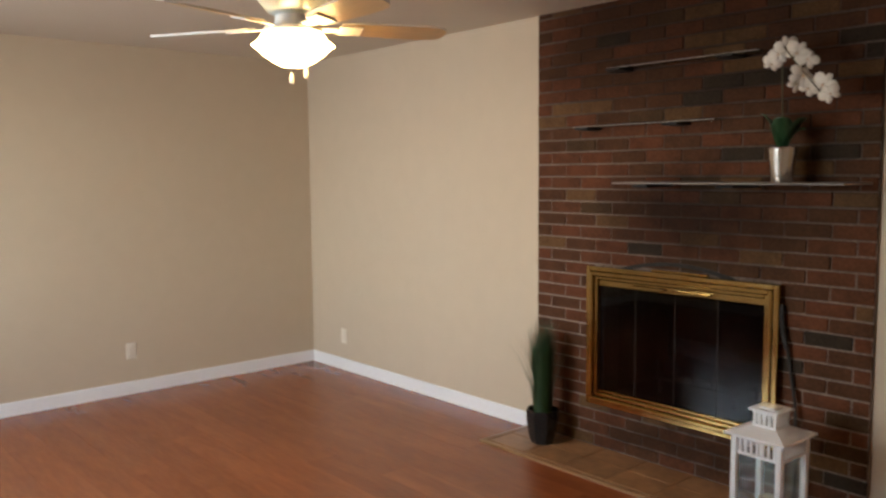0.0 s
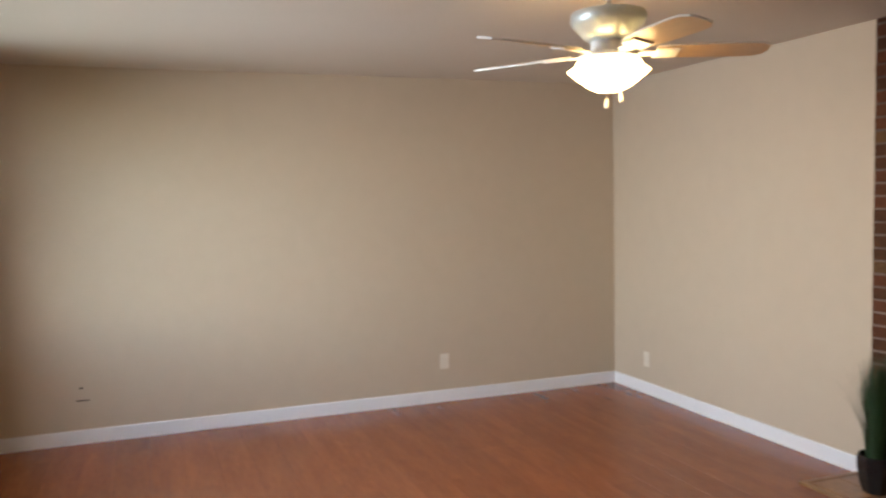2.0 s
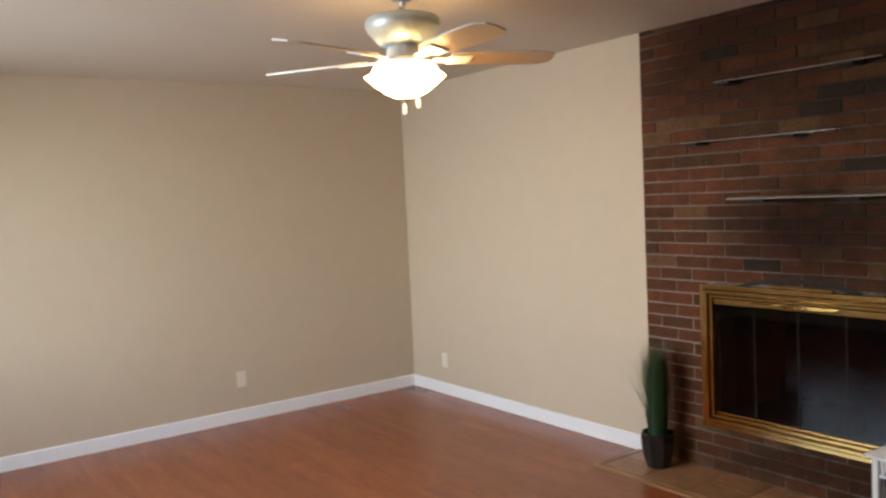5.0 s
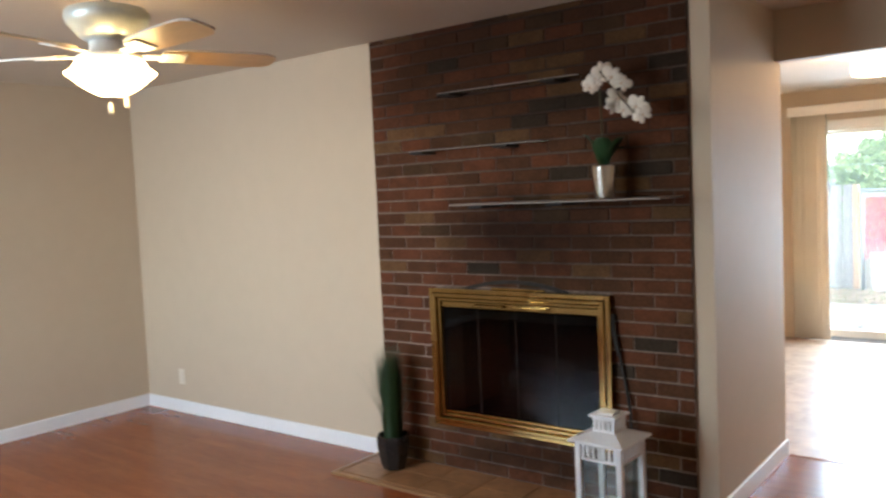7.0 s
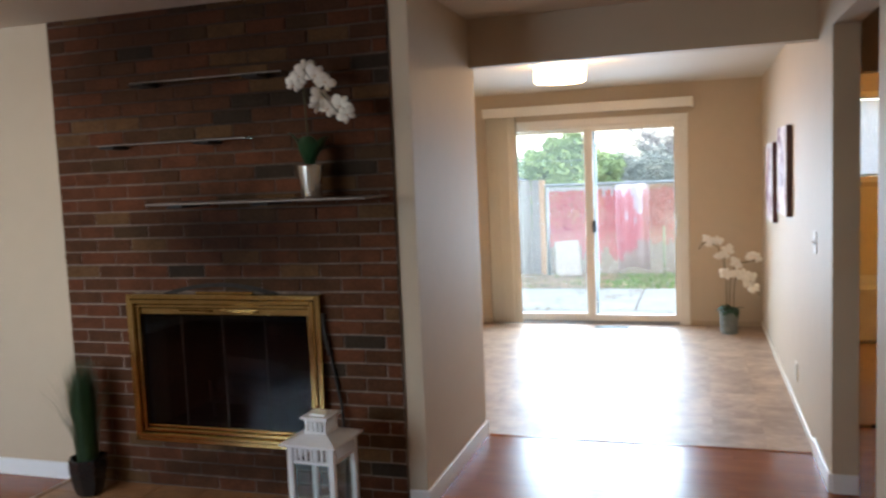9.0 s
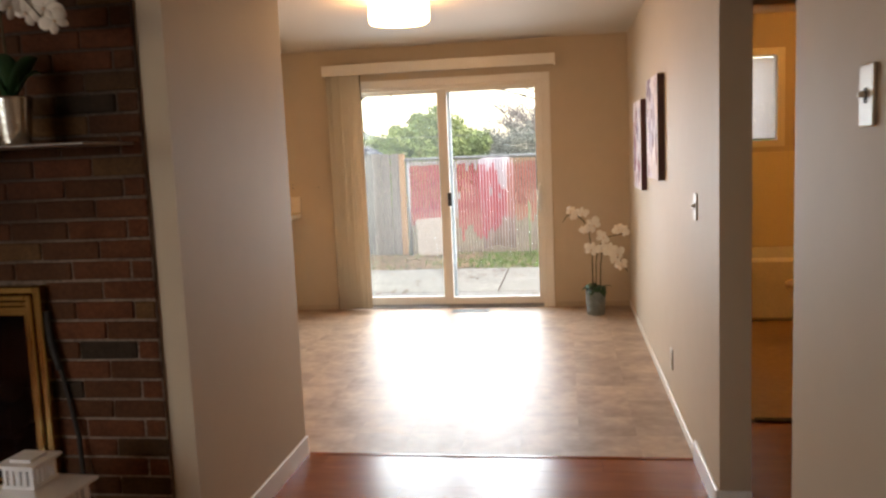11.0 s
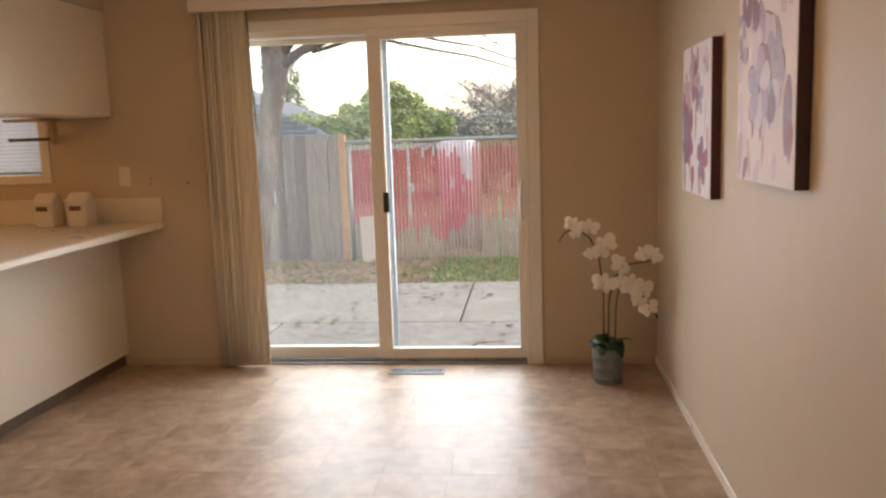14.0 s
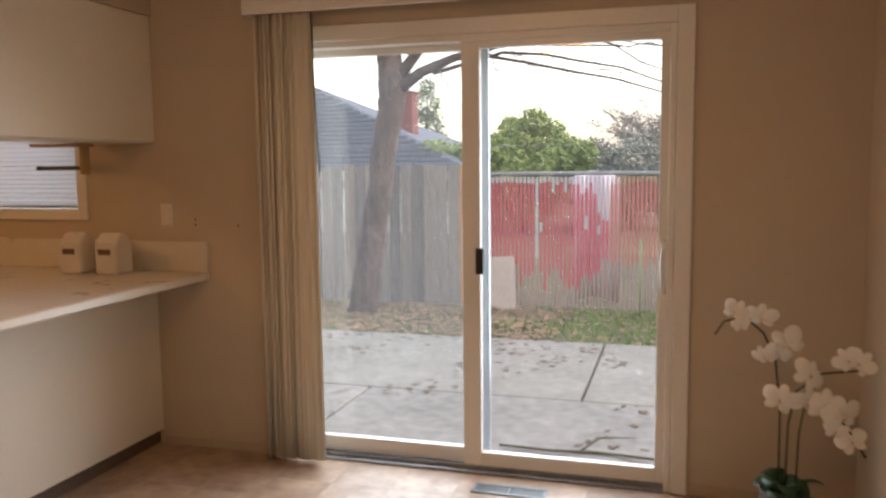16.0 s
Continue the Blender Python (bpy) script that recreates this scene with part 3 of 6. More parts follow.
# arched soldier strip that shows above the surround
bm = bmesh.new()
ring = []
for i in range(17):
    t = -1 + 2 * (i % 9) / 8 * (1 if i < 9 else 1)
    if i > 8:
        t = 1 - 2 * (i - 9) / 7
    ring.append((2.93 + (0.36 if i < 9 else 0.345) * t, (1.022 if i < 9 else 1.003) + 0.062 * (1 - t * t)))
for x in (XE - 0.0125, XE + 0.004):
    bm.faces.new([bm.verts.new((x, y, z)) for y, z in ring])
bm.verts.ensure_lookup_table()
for i in range(17):
    j = (i + 1) % 17
    bm.faces.new((bm.verts[i], bm.verts[j], bm.verts[17 + j], bm.verts[17 + i]))
under(surround, tagged(from_bm("arched_lintel", bm, SOOT), "soot-black arched lintel"))

under(surround, box("top_strip", (XE - 0.03, 2.74, FZ1 + 0.001), (XE - 0.006, 3.06, FZ1 + 0.012), BRASS, 0.002))

poker = thing("fire_poker", (XE - 0.03, 2.28, 0.0), "black iron poker leaning on the bricks", "poker")
under(poker, tube("shaft", [(XE - 0.03, 2.335, 0.75), (XE - 0.018, 2.325, 0.66), (XE - 0.03, 2.29, 0.5), (XE - 0.06, 2.265, 0.25), (XE - 0.09, 2.262, 0.014)], 0.008, BLACK),
      tube("hook", bend((XE - 0.03, 2.335, 0.74), (XE - 0.03, 2.37, 0.86), (XE - 0.03, 2.36, 0.94)), [0.012] * 6 + [0.01] * 5, BLACK))

# ---- mantel and shelves ----
mantel = thing("mantel_shelf", (XE, 2.7, 1.47), "thin grey mantel board on the brick wall", "shelf")
under(mantel, box("board", (XE - 0.29, 2.005, 1.484), (XE - 0.009, 3.12, 1.493), MANTEL, 0.003))
for y in (2.5, 2.95):
    under(mantel, box("bracket", (XE - 0.24, y, 1.467), (XE - 0.009, y + 0.09, 1.4815), BLACK, 0.004))
for z, ya, yb, br in ((2.075, 2.47, 3.3, (2.58, 3.2)), (1.782, 2.68, 3.52, (2.86, 3.4))):
    s = thing("wall_shelf", (XE, (ya + yb) / 2, z), "narrow clear glass shelf on dark brackets", "shelf", "glass shelves")
    gb = box("glass_board", (XE - 0.1, ya, z), (XE - 0.009, yb, z + 0.008), SHELFGLASS, 0.001)
    gb.visible_shadow = False
    # opaque grey strip paints in the light that the glass edge catches
    under(s, gb, box("front_edge", (XE - 0.104, ya, z + 0.001), (XE - 0.1, yb, z + 0.006), MANTEL, 0.001))
    for y in br:
        under(s, box("bracket", (XE - 0.13, y, z - 0.014), (XE - 0.009, y + 0.09, z - 0.0005), BLACK, 0.004))


# ---- orchids ----
def blossom_mesh():
    """An orchid blossom facing -y, about 1 m wide, to be scaled: five cupped petals and a lip."""
    bm = bmesh.new()
    for ang, ln, wd in ((90, 0.52, 0.34), (18, 0.6, 0.56), (162, 0.6, 0.56), (228, 0.52, 0.34), (312, 0.52, 0.34)):
        c, s = math.cos(radians(ang)), math.sin(radians(ang))
        rows = []
        for t, w in ((0.04, 0.15), (0.3, 0.75), (0.6, 1.0), (0.85, 0.75), (1.0, 0.25)):
            row = []
            for q in (-1, 0, 1):
                u, v = t * ln, q * w * wd / 2
                dy = -0.12 * t * (1 - t) * 4 * (1 - abs(q)) * 0.6 + 0.12 * t * t + 0.05 * abs(q)
                row.append(bm.verts.new((u * c - v * s, dy, u * s + v * c)))
            rows.append(row)
        for a, b in zip(rows, rows[1:]):
            for k in (0, 1):
                bm.faces.new((a[k], a[k + 1], b[k + 1], b[k]))
    add_lathe(bm, [(0.02, -0.08), (0.05, -0.03), (0.045, 0.03), (0.015, 0.06)], (0, -0.06, -0.05), 6, 1)
    me = bpy.data.meshes.new("blossom")
    bmesh.ops.recalc_face_normals(bm, faces=bm.faces)
    bm.to_mesh(me)
    bm.free()
    me.materials.append(PETAL)
    me.materials.append(LIP)
    for p in me.polygons:
        p.use_smooth = True
    return me


BLOSSOM = blossom_mesh()


def orchid(name, base, label, stems, blossoms, leaves, pot_profile, pot_mat, ribs=False, size=0.075):
    e = thing(name, base, label, "potted orchid")
    under(e, tagged(lathe("pot", pot_profile, base, pot_mat), "galvanised ribbed pot" if ribs else "hammered silver pot"))
    top = max(z for r, z in pot_profile)
    under(e, lathe("soil", [(0.001, top - 0.02), (pot_profile[-1][0] * 0.94, top - 0.018), (0.001, top - 0.005)], base, SLOT, 16))
    for pts, r in stems:
        P = [Vector(base) + Vector(p) for p in pts]
        if len(P) == 3:
            P = bend(*P, 12)
        under(e, tube("stem", P, r, STEM, 6))
    for (x, y, z, face, s) in blossoms:
        o = new("blossom", BLOSSOM)
        o.matrix_world = Matrix.Translation(Vector(base) + Vector((x, y, z))) @ pose(0, 0, 0, random.uniform(-38, 38), random.uniform(-45, 45), face + random.uniform(-25, 25)) @ Matrix.Scale(size * s, 4)
        under(e, o)
    for ang, ln, wd, up, droop in leaves:
        bm = bmesh.new()
        rows = []
        c, s_ = math.cos(radians(ang)), math.sin(radians(ang))
        for i in range(7):
            t = i / 6
            w = wd * math.sin(math.pi * min(0.96, 0.12 + 0.86 * t)) ** 0.8
            d, z = ln * t * (1 - 0.25 * t), up * (t * 1.7 - droop * t * t)
            rows.append([bm.verts.new((base[0] + d * c - q * w * s_, base[1] + d * s_ + q * w * c, base[2] + top - 0.01 + z + 0.25 * abs(q) * w)) for q in (-0.5, 0, 0.5)])
        for a, b in zip(rows, rows[1:]):
            for k in (0, 1):
                bm.faces.new((a[k], a[k + 1], b[k + 1], b[k]))
        lf = from_bm("leaf", bm, LEAF, True)
        lf.modifiers.new("thick", "SOLIDIFY").thickness = 0.002
        under(e, lf)
    return e


orchid("orchid_pot", (3.6, 2.325, 1.494), "white silk orchid in a hammered silver pot on the mantel",
       [([(0, 0, 0.13), (0.03, 0.03, 0.62), (-0.04, 0.0, 0.6)], 0.003), ([(-0.04, 0.0, 0.6), (-0.1, -0.03, 0.56), (-0.1, -0.2, 0.36)], 0.0025)],
       [(x, y - 0.045, z - 0.015, f, q * 1.04) for x, y, z, f, q in ((-0.03, 0.09, 0.52, -60, 0.9), (-0.05, 0.05, 0.555, -70, 1.0), (-0.06, 0.01, 0.58, -50, 1.05), (-0.07, -0.04, 0.55, -60, 1.15), (-0.06, -0.08, 0.52, -75, 1.0),
        (-0.1, -0.08, 0.45, -70, 1.2), (-0.09, -0.1, 0.4, -50, 1.0), (-0.09, -0.16, 0.41, -80, 1.1),
        (-0.1, -0.19, 0.37, -60, 0.95), (-0.09, -0.05, 0.42, -45, 0.9))],
       [(110, 0.12, 0.085, 0.17, 0.8), (60, 0.1, 0.07, 0.14, 0.8), (270, 0.13, 0.085, 0.15, 0.85), (310, 0.12, 0.08, 0.12, 1.0), (200, 0.1, 0.085, 0.14, 0.75)],
       [(0.042, 0.0)] + [(0.043 + 0.019 * i / 29 + (0.0013 if i % 2 else 0), 0.003 + 0.145 * i / 29) for i in range(30)] + [(0.062, 0.15), (0.058, 0.15), (0.054, 0.1)], SILVER, size=0.076)

orchid("orchid_planter", (8.1, 0.385, 0.0), "white silk orchid in a galvanised pot on the kitchen floor",
       [([(0, 0.02, 0.19), (0, 0.022, 0.5), (-0.01, 0.045, 0.7), (-0.02, 0.09, 0.8), (-0.03, 0.16, 0.86), (-0.04, 0.23, 0.84), (-0.04, 0.26, 0.79)], 0.0045),
        ([(0.01, -0.005, 0.19), (0.01, -0.008, 0.45), (0, -0.03, 0.58), (-0.03, -0.11, 0.66), (-0.05, -0.27, 0.69)], 0.0045),
        ([(0.0, -0.04, 0.19), (0, -0.045, 0.42), (-0.02, -0.06, 0.54), (-0.05, -0.15, 0.53), (-0.06, -0.22, 0.44), (-0.06, -0.26, 0.37)], 0.0042)],
       [(-0.04, 0.19, 0.88, -95, 1.0), (-0.04, 0.1, 0.86, -80, 1.15), (-0.05, 0.17, 0.83, -100, 0.7), (-0.05, 0.01, 0.76, -85, 1.5), (-0.06, 0.09, 0.72, -110, 0.9), (-0.05, 0.04, 0.73, -70, 1.0),
        (-0.06, -0.07, 0.66, -85, 1.35), (-0.05, -0.19, 0.72, -75, 1.0), (-0.05, -0.23, 0.71, -100, 1.1), (-0.06, 0.03, 0.56, -100, 1.3), (-0.07, -0.06, 0.56, -85, 1.2),
        (-0.07, -0.12, 0.55, -80, 1.4), (-0.07, -0.18, 0.52, -75, 1.45), (-0.07, -0.21, 0.43, -80, 1.1), (-0.06, -0.16, 0.46, -95, 0.9)],
       [(160, 0.17, 0.085, 0.06, 1.9), (215, 0.16, 0.085, 0.07, 2.1), (100, 0.15, 0.08, 0.07, 1.5), (20, 0.12, 0.07, 0.08, 1.0), (270, 0.18, 0.035, 0.08, 1.2), (300, 0.13, 0.08, 0.08, 1.6), (185, 0.14, 0.09, 0.1, 1.6), (240, 0.13, 0.085, 0.1, 1.8), (130, 0.13, 0.085, 0.11, 1.5), (60, 0.12, 0.07, 0.09, 1.2)],
       [(q * 0.88, z * 0.97) for q, z in ((0.082, 0.0), (0.084, 0.006), (0.086, 0.03), (0.09, 0.035), (0.087, 0.045), (0.09, 0.09), (0.094, 0.095), (0.091, 0.105), (0.093, 0.15), (0.098, 0.155), (0.095, 0.165), (0.097, 0.2), (0.101, 0.205), (0.096, 0.21), (0.092, 0.19))], GALV, True, size=0.088)

# ---- grass plant in a black pot ----
gp = thing("grass_plant", (3.57, 3.665, 0.012), "tall artificial grass in a glossy black pot", "potted plant")
bm = bmesh.new()
prof = [(0.052, 0.0), (0.058, 0.004), (0.07, 0.04), (0.081, 0.1), (0.086, 0.15), (0.086, 0.19), (0.084, 0.196), (0.078, 0.196), (0.074, 0.16)]
add_lathe(bm, [(r * 1.12, z) for r, z in prof], (0, 0, 0), 8)
pot = from_bm("pot", bm, POTBLACK)
pot.matrix_world = pose(3.57, 3.665, 0.012, 0, 0, 12)
under(gp, pot)
bm = bmesh.new()
rg = random.Random(4)
for i in range(620):
    a, r = rg.uniform(0, 6.283), 0.05 * math.sqrt(rg.random())
    ln = rg.uniform(0.4, 0.58) if i % 8 else rg.uniform(0.3, 0.5)
    out = rg.uniform(0.0, 0.06) if i % 7 else rg.uniform(0.08, 0.19)
    w = rg.uniform(0.003, 0.0055)
    ca, sa = math.cos(a), math.sin(a)
    prev = None
    for t in (0, 0.4, 0.75, 1.0):
        d = r + out * t * t
        z = 0.16 + ln * (t - 0.12 * t * t * (out / 0.1))
        hw = w * (1 - t * 0.95)
        pr = [bm.verts.new((3.57 + d * ca - q * hw * sa, 3.665 + d * sa + q * hw * ca, 0.012 + z)) for q in (-1, 1)]
        if prev:
            bm.faces.new((prev[0], prev[1], pr[1], pr[0]))
        prev = pr
under(gp, tagged(from_bm("grass_blades", bm, GRASSB), "dense thin green blades", kind="stuff"))

# ---- lantern ----
LX, LY, LR, LS = 3.385, 2.235, -3, (1.17, 1.17, 1.06)
lant = thing("candle_lantern", (LX, LY, 0.012), "white metal candle lantern with glass sides on the hearth", "lantern")


def lantern_parts():
    w, h = 0.085, 0.41
    parts = []
    parts.append(boxes("base", [((-w - 0.015, -w - 0.015, 0), (w + 0.015, w + 0.015, 0.03))], LANTERN, 0.004))
    posts = []
    for sx in (-1, 1):
        for sy in (-1, 1):
            posts.append(((sx * w - 0.011, sy * w - 0.011, 0.03), (sx * w + 0.011, sy * w + 0.011, h)))
    parts.append(boxes("posts", posts, LANTERN, 0.002))
    rails = []
    for z0_, z1_ in ((0.03, 0.06), (h - 0.075, h - 0.065), (h - 0.012, h)):
        for s in (-1, 1):
            rails += [((-w, s * w - 0.006, z0_), (w, s * w + 0.006, z1_)), ((s * w - 0.006, -w, z0_), (s * w + 0.006, w, z1_))]
    for s in (-1, 1):                   # fretwork band under the roof
        for k in range(7):
            q = -w + 0.02 + k * 0.0215
            rails += [((q - 0.004, s * w - 0.004, h - 0.065), (q + 0.004, s * w + 0.004, h - 0.012)), ((s * w - 0.004, q - 0.004, h - 0.065), (s * w + 0.004, q + 0.004, h - 0.012))]
    parts.append(tagged(boxes("fretwork", rails, LANTERN, 0), kind="stuff"))
    bm = bmesh.new()
    add_box(bm, (-w - 0.03, -w - 0.03, h), (w + 0.03, w + 0.03, h + 0.01), 0.002)
    lo = [bm.verts.new((sx * (w + 0.028), sy * (w + 0.028), h + 0.01)) for sx, sy in ((-1, -1), (1, -1), (1, 1), (-1, 1))]
    hi = [bm.verts.new((sx * 0.05, sy * 0.05, h + 0.035)) for sx, sy in ((-1, -1), (1, -1), (1, 1), (-1, 1))]
    for k in range(4):
        bm.faces.new((lo[k], lo[(k + 1) % 4], hi[(k + 1) % 4], hi[k]))
    bm.faces.new(hi)
    parts.append(from_bm("roof", bm, LANTERN))
    ch = [((-0.045, -0.045, h + 0.035), (0.045, 0.045, h + 0.045)), ((-0.045, -0.045, h + 0.088), (0.045, 0.045, h + 0.098)), ((-0.056, -0.056, h + 0.098), (0.056, 0.056, h + 0.106)),
          ((-0.03, -0.03, h + 0.106), (0.03, 0.03, h + 0.114))]
    for s in (-1, 1):
        for k in range(5):
            q = -0.038 + k * 0.019
            ch += [((q - 0.005, s * 0.041 - 0.003, h + 0.045), (q + 0.005, s * 0.041 + 0.003, h + 0.088)), ((s * 0.041 - 0.003, q - 0.005, h + 0.045), (s * 0.041 + 0.003, q + 0.005, h + 0.088))]
    parts.append(boxes("chimney_cap", ch, LANTERN, 0))
    for s in (-1, 1):
        for lo_, hi_ in (((-w + 0.011, s * w - 0.001, 0.06), (w - 0.011, s * w + 0.001, h - 0.075)), ((s * w - 0.001, -w + 0.011, 0.06), (s * w + 0.001, w - 0.011, h - 0.075))):
            g = box("glass_pane", lo_, hi_, PANE, 0)
            g.visible_shadow = False
            parts.append(g)
    parts.append(lathe("candle", [(0.035, 0.03), (0.036, 0.032), (0.036, 0.15), (0.03, 0.155), (0.004, 0.148)], (0, 0, 0), WAX, 20))
    return parts


for o in lantern_parts():
    o.matrix_world = pose(LX, LY, 0.012, 0, 0, LR) @ Matrix.Diagonal((*LS, 1))
    under(lant, o)

# ---- hearth ----
hearth = setting(box("hearth", (3.345, YB0 + 0.004, -0.01), (XE - 0.001, 3.93, 0.006), MORTAR, 0), "flush hearth of tan slate tiles with wooden edging", "hearth")
under(hearth, boxes("edging", [((3.336, YB0 + 0.004, -0.008), (3.368, 3.945, 0.011)), ((3.368, 3.912, -0.008), (XE - 0.016, 3.945, 0.011))], HTRIM, 0.003))
ny = 7
for i in range(2):
    for j in range(ny):
        xa, ya = 3.375 + i * 0.187, YB0 + 0.006 + j * 0.2735
        under(hearth, box("tile", (xa + 0.002, ya + 0.002, 0.0), (xa + 0.184, ya + 0.2705, 0.012), HEARTH, 0.002))

# ---- ceiling fan ----
FX, FY, FB = 1.972, 3.615, 2.152
fan = thing("ceiling_fan", (FX, FY, ZC), "five-blade ceiling fan with a lit frosted bowl", "ceiling fan")
under(fan, lathe("canopy", [(0.001, ZC - 0.06), (0.03, ZC - 0.06), (0.06, ZC - 0.03), (0.068, ZC - 0.001), (0.001, ZC - 0.0005)], (FX, FY, 0), NICKEL),
      lathe("rod", [(0.013, 2.33), (0.013, ZC - 0.05)], (FX, FY, 0), NICKEL, 16),
      lathe("motor_housing", [(0.05, 2.192), (0.08, 2.196), (0.105, 2.21), (0.125, 2.236), (0.15, 2.262), (0.158, 2.285), (0.156, 2.306), (0.147, 2.316), (0.07, 2.324), (0.03, 2.332), (0.013, 2.352)], (FX, FY, 0), COOLNICKEL),
      lathe("light_collar", [(0.11, 2.118), (0.125, 2.125), (0.12, 2.14), (0.075, 2.15), (0.07, 2.2), (0.05, 2.2)], (FX, FY, 0), WHITE),
      tagged(fluted("light_bowl", [(0.012, 1.985, 0), (0.05, 1.99, 0), (0.088, 2.008, 0.01), (0.122, 2.034, 0.02), (0.147, 2.058, 0.035), (0.163, 2.073, 0.045), (0.16, 2.08, 0.045), (0.14, 2.087, 0.01), (0.137, 2.1, 0), (0.13, 2.113, 0), (0.11, 2.12, 0)], (FX, FY, 0), FANGLOW), "lit frosted glass bowl with a fluted rim"),
      lathe("finial", [(0.001, 1.971), (0.01, 1.976), (0.016, 1.986), (0.01, 1.992)], (FX, FY, 0), NICKEL, 16))
BLADEOUT = [(0.2, 0.05), (0.26, 0.062), (0.4, 0.07), (0.55, 0.073), (0.62, 0.068), (0.655, 0.045), (0.662, 0.015)]
bm = bmesh.new()
up, dn = [], []
for s in (1, -1):
    for r, w in (BLADEOUT if s > 0 else BLADEOUT[::-1]):
        up.append(bm.verts.new((r, s * w, 0.004)))
        dn.append(bm.verts.new((r, s * w, -0.004)))
bm.faces.new(up)
bm.faces.new(dn)
for k in range(len(up)):
    bm.faces.new((up[k], up[(k + 1) % len(up)], dn[(k + 1) % len(up)], dn[k])).material_index = 1
blade0 = from_bm("blade", bm, [BLADE, EDGE])
bm = bmesh.new()
add_box(bm, (0.09, -0.02, -0.012), (0.2, 0.02, -0.004), 0.002)
add_box(bm, (0.19, -0.045, -0.012), (0.29, 0.045, -0.0045), 0.003)
arm0 = from_bm("blade_arm", bm, WHITE)
for k, ang in enumerate((122, 194, 266, 338, 50)):
    for src in (blade0, arm0):
        o = src if k == 0 else new(src.name.split(".")[0], src.data)
        o.matrix_world = pose(FX, FY, FB, 0, 0, ang) @ pose(0, 0, 0, -12, 0, 0)
        under(fan, o)
for dx, dy, ln in ((-0.03, -0.03, 0.075), (0.03, -0.045, 0.05)):
    under(fan, tube("pull_chain", [(FX + dx, FY + dy, 2.13), (FX + dx, FY + dy, 2.0 - ln + 0.03)], 0.0015, NICKEL, 6),
          lathe("pull_knob", [(0.001, 2.0 - ln - 0.012), (0.009, 2.0 - ln - 0.008), (0.008, 2.0 - ln + 0.02), (0.003, 2.0 - ln + 0.032)], (FX + dx, FY + dy, 0), WHITE, 12))

# ---- sliding glass door ----
ALUM = material("worn_aluminium_track", (0.36, 0.37, 0.38), (0.2, 0.2, 0.2), rough=0.5, metal=0.6, scale=9)
door = thing("door_1", (XK, 1.66, 0), "white framed sliding glass patio door", "sliding door")
door["kind"] = "structure"
dy0, dy1, dz1 = 0.80, 2.60, 2.0
under(door,
      boxes("casing", [((XK - 0.018, dy0 - 0.07, 0), (XK, dy0 - 0.001, dz1 + 0.07)), ((XK - 0.018, dy1 + 0.001, 0), (XK, dy1 + 0.07, dz1 + 0.07)), ((XK - 0.018, dy0 - 0.001, dz1 + 0.001), (XK, dy1 + 0.001, dz1 + 0.07))], VINYLFRAME, 0.004),
      boxes("frame", [((XK - 0.004, dy0, 0.0), (XK + 0.13, dy0 + 0.028, dz1)), ((XK - 0.004, dy1 - 0.028, 0.0), (XK + 0.13, dy1, dz1)), ((XK - 0.004, dy0 + 0.028, dz1 - 0.03), (XK + 0.13, dy1 - 0.028, dz1))], VINYLFRAME, 0.003),
      boxes("track", [((XK - 0.012, dy0 + 0.028, -0.05), (XK + 0.13, dy1 - 0.028, 0.012)), ((XK + 0.02, dy0 + 0.03, 0.012), (XK + 0.026, dy1 - 0.03, 0.03))], ALUM, 0.002))


def sash(name, ya, yb, x, z0_, z1_, st, rail, pane_mat):
    s = new(name)
    s.location = (x, ya, z0_)
    under(s, boxes("stile_and_rail", [((x - 0.018, ya, z0_), (x + 0.018, ya + st[0], z1_)), ((x - 0.018, yb - st[1], z0_), (x + 0.018, yb, z1_)),
                              ((x - 0.018, ya + st[0], z0_), (x + 0.018, yb - st[1], z0_ + rail)), ((x - 0.018, ya + st[0], z1_ - rail * 0.6), (x + 0.018, yb - st[1], z1_))], VINYLFRAME, 0.003))
    g = box("pane", (x - 0.004, ya + st[0] - 0.004, z0_ + rail - 0.004), (x + 0.004, yb - st[1] + 0.004, z1_ - rail * 0.6 + 0.004), pane_mat, 0)
    g.visible_shadow = False
    under(s, g)
    return s


# the sliding leaf with its handle, and the fixed leaf behind the vanes
under(door, sash("sliding_leaf", 0.815, 1.73, XK + 0.045, 0.018, 1.985, (0.05, 0.085), 0.075, CLEARPANE))
under(door, sash("fixed_leaf", 1.68, 2.575, XK + 0.095, 0.018, 1.985, (0.06, 0.06), 0.075, DOORPANE))
SCREEN = material("grey_blue_aluminium", (0.42, 0.5, 0.56), (0.36, 0.44, 0.5), rough=0.4, metal=0.3)
under(door, box("screen_stile", (XK + 0.105, 1.622, 0.02), (XK + 0.13, 1.662, 1.97), SCREEN, 0.002),
      box("latch", (XK + 0.012, 1.63, 0.93), (XK + 0.03, 1.665, 1.05), BLACK, 0.004))
under(door, tube("pull_handle", bend((XK + 0.03, 0.838, 1.1), (XK - 0.05, 0.862, 0.985), (XK + 0.03, 0.838, 0.87), 12), 0.009, VINYLFRAME, 8))

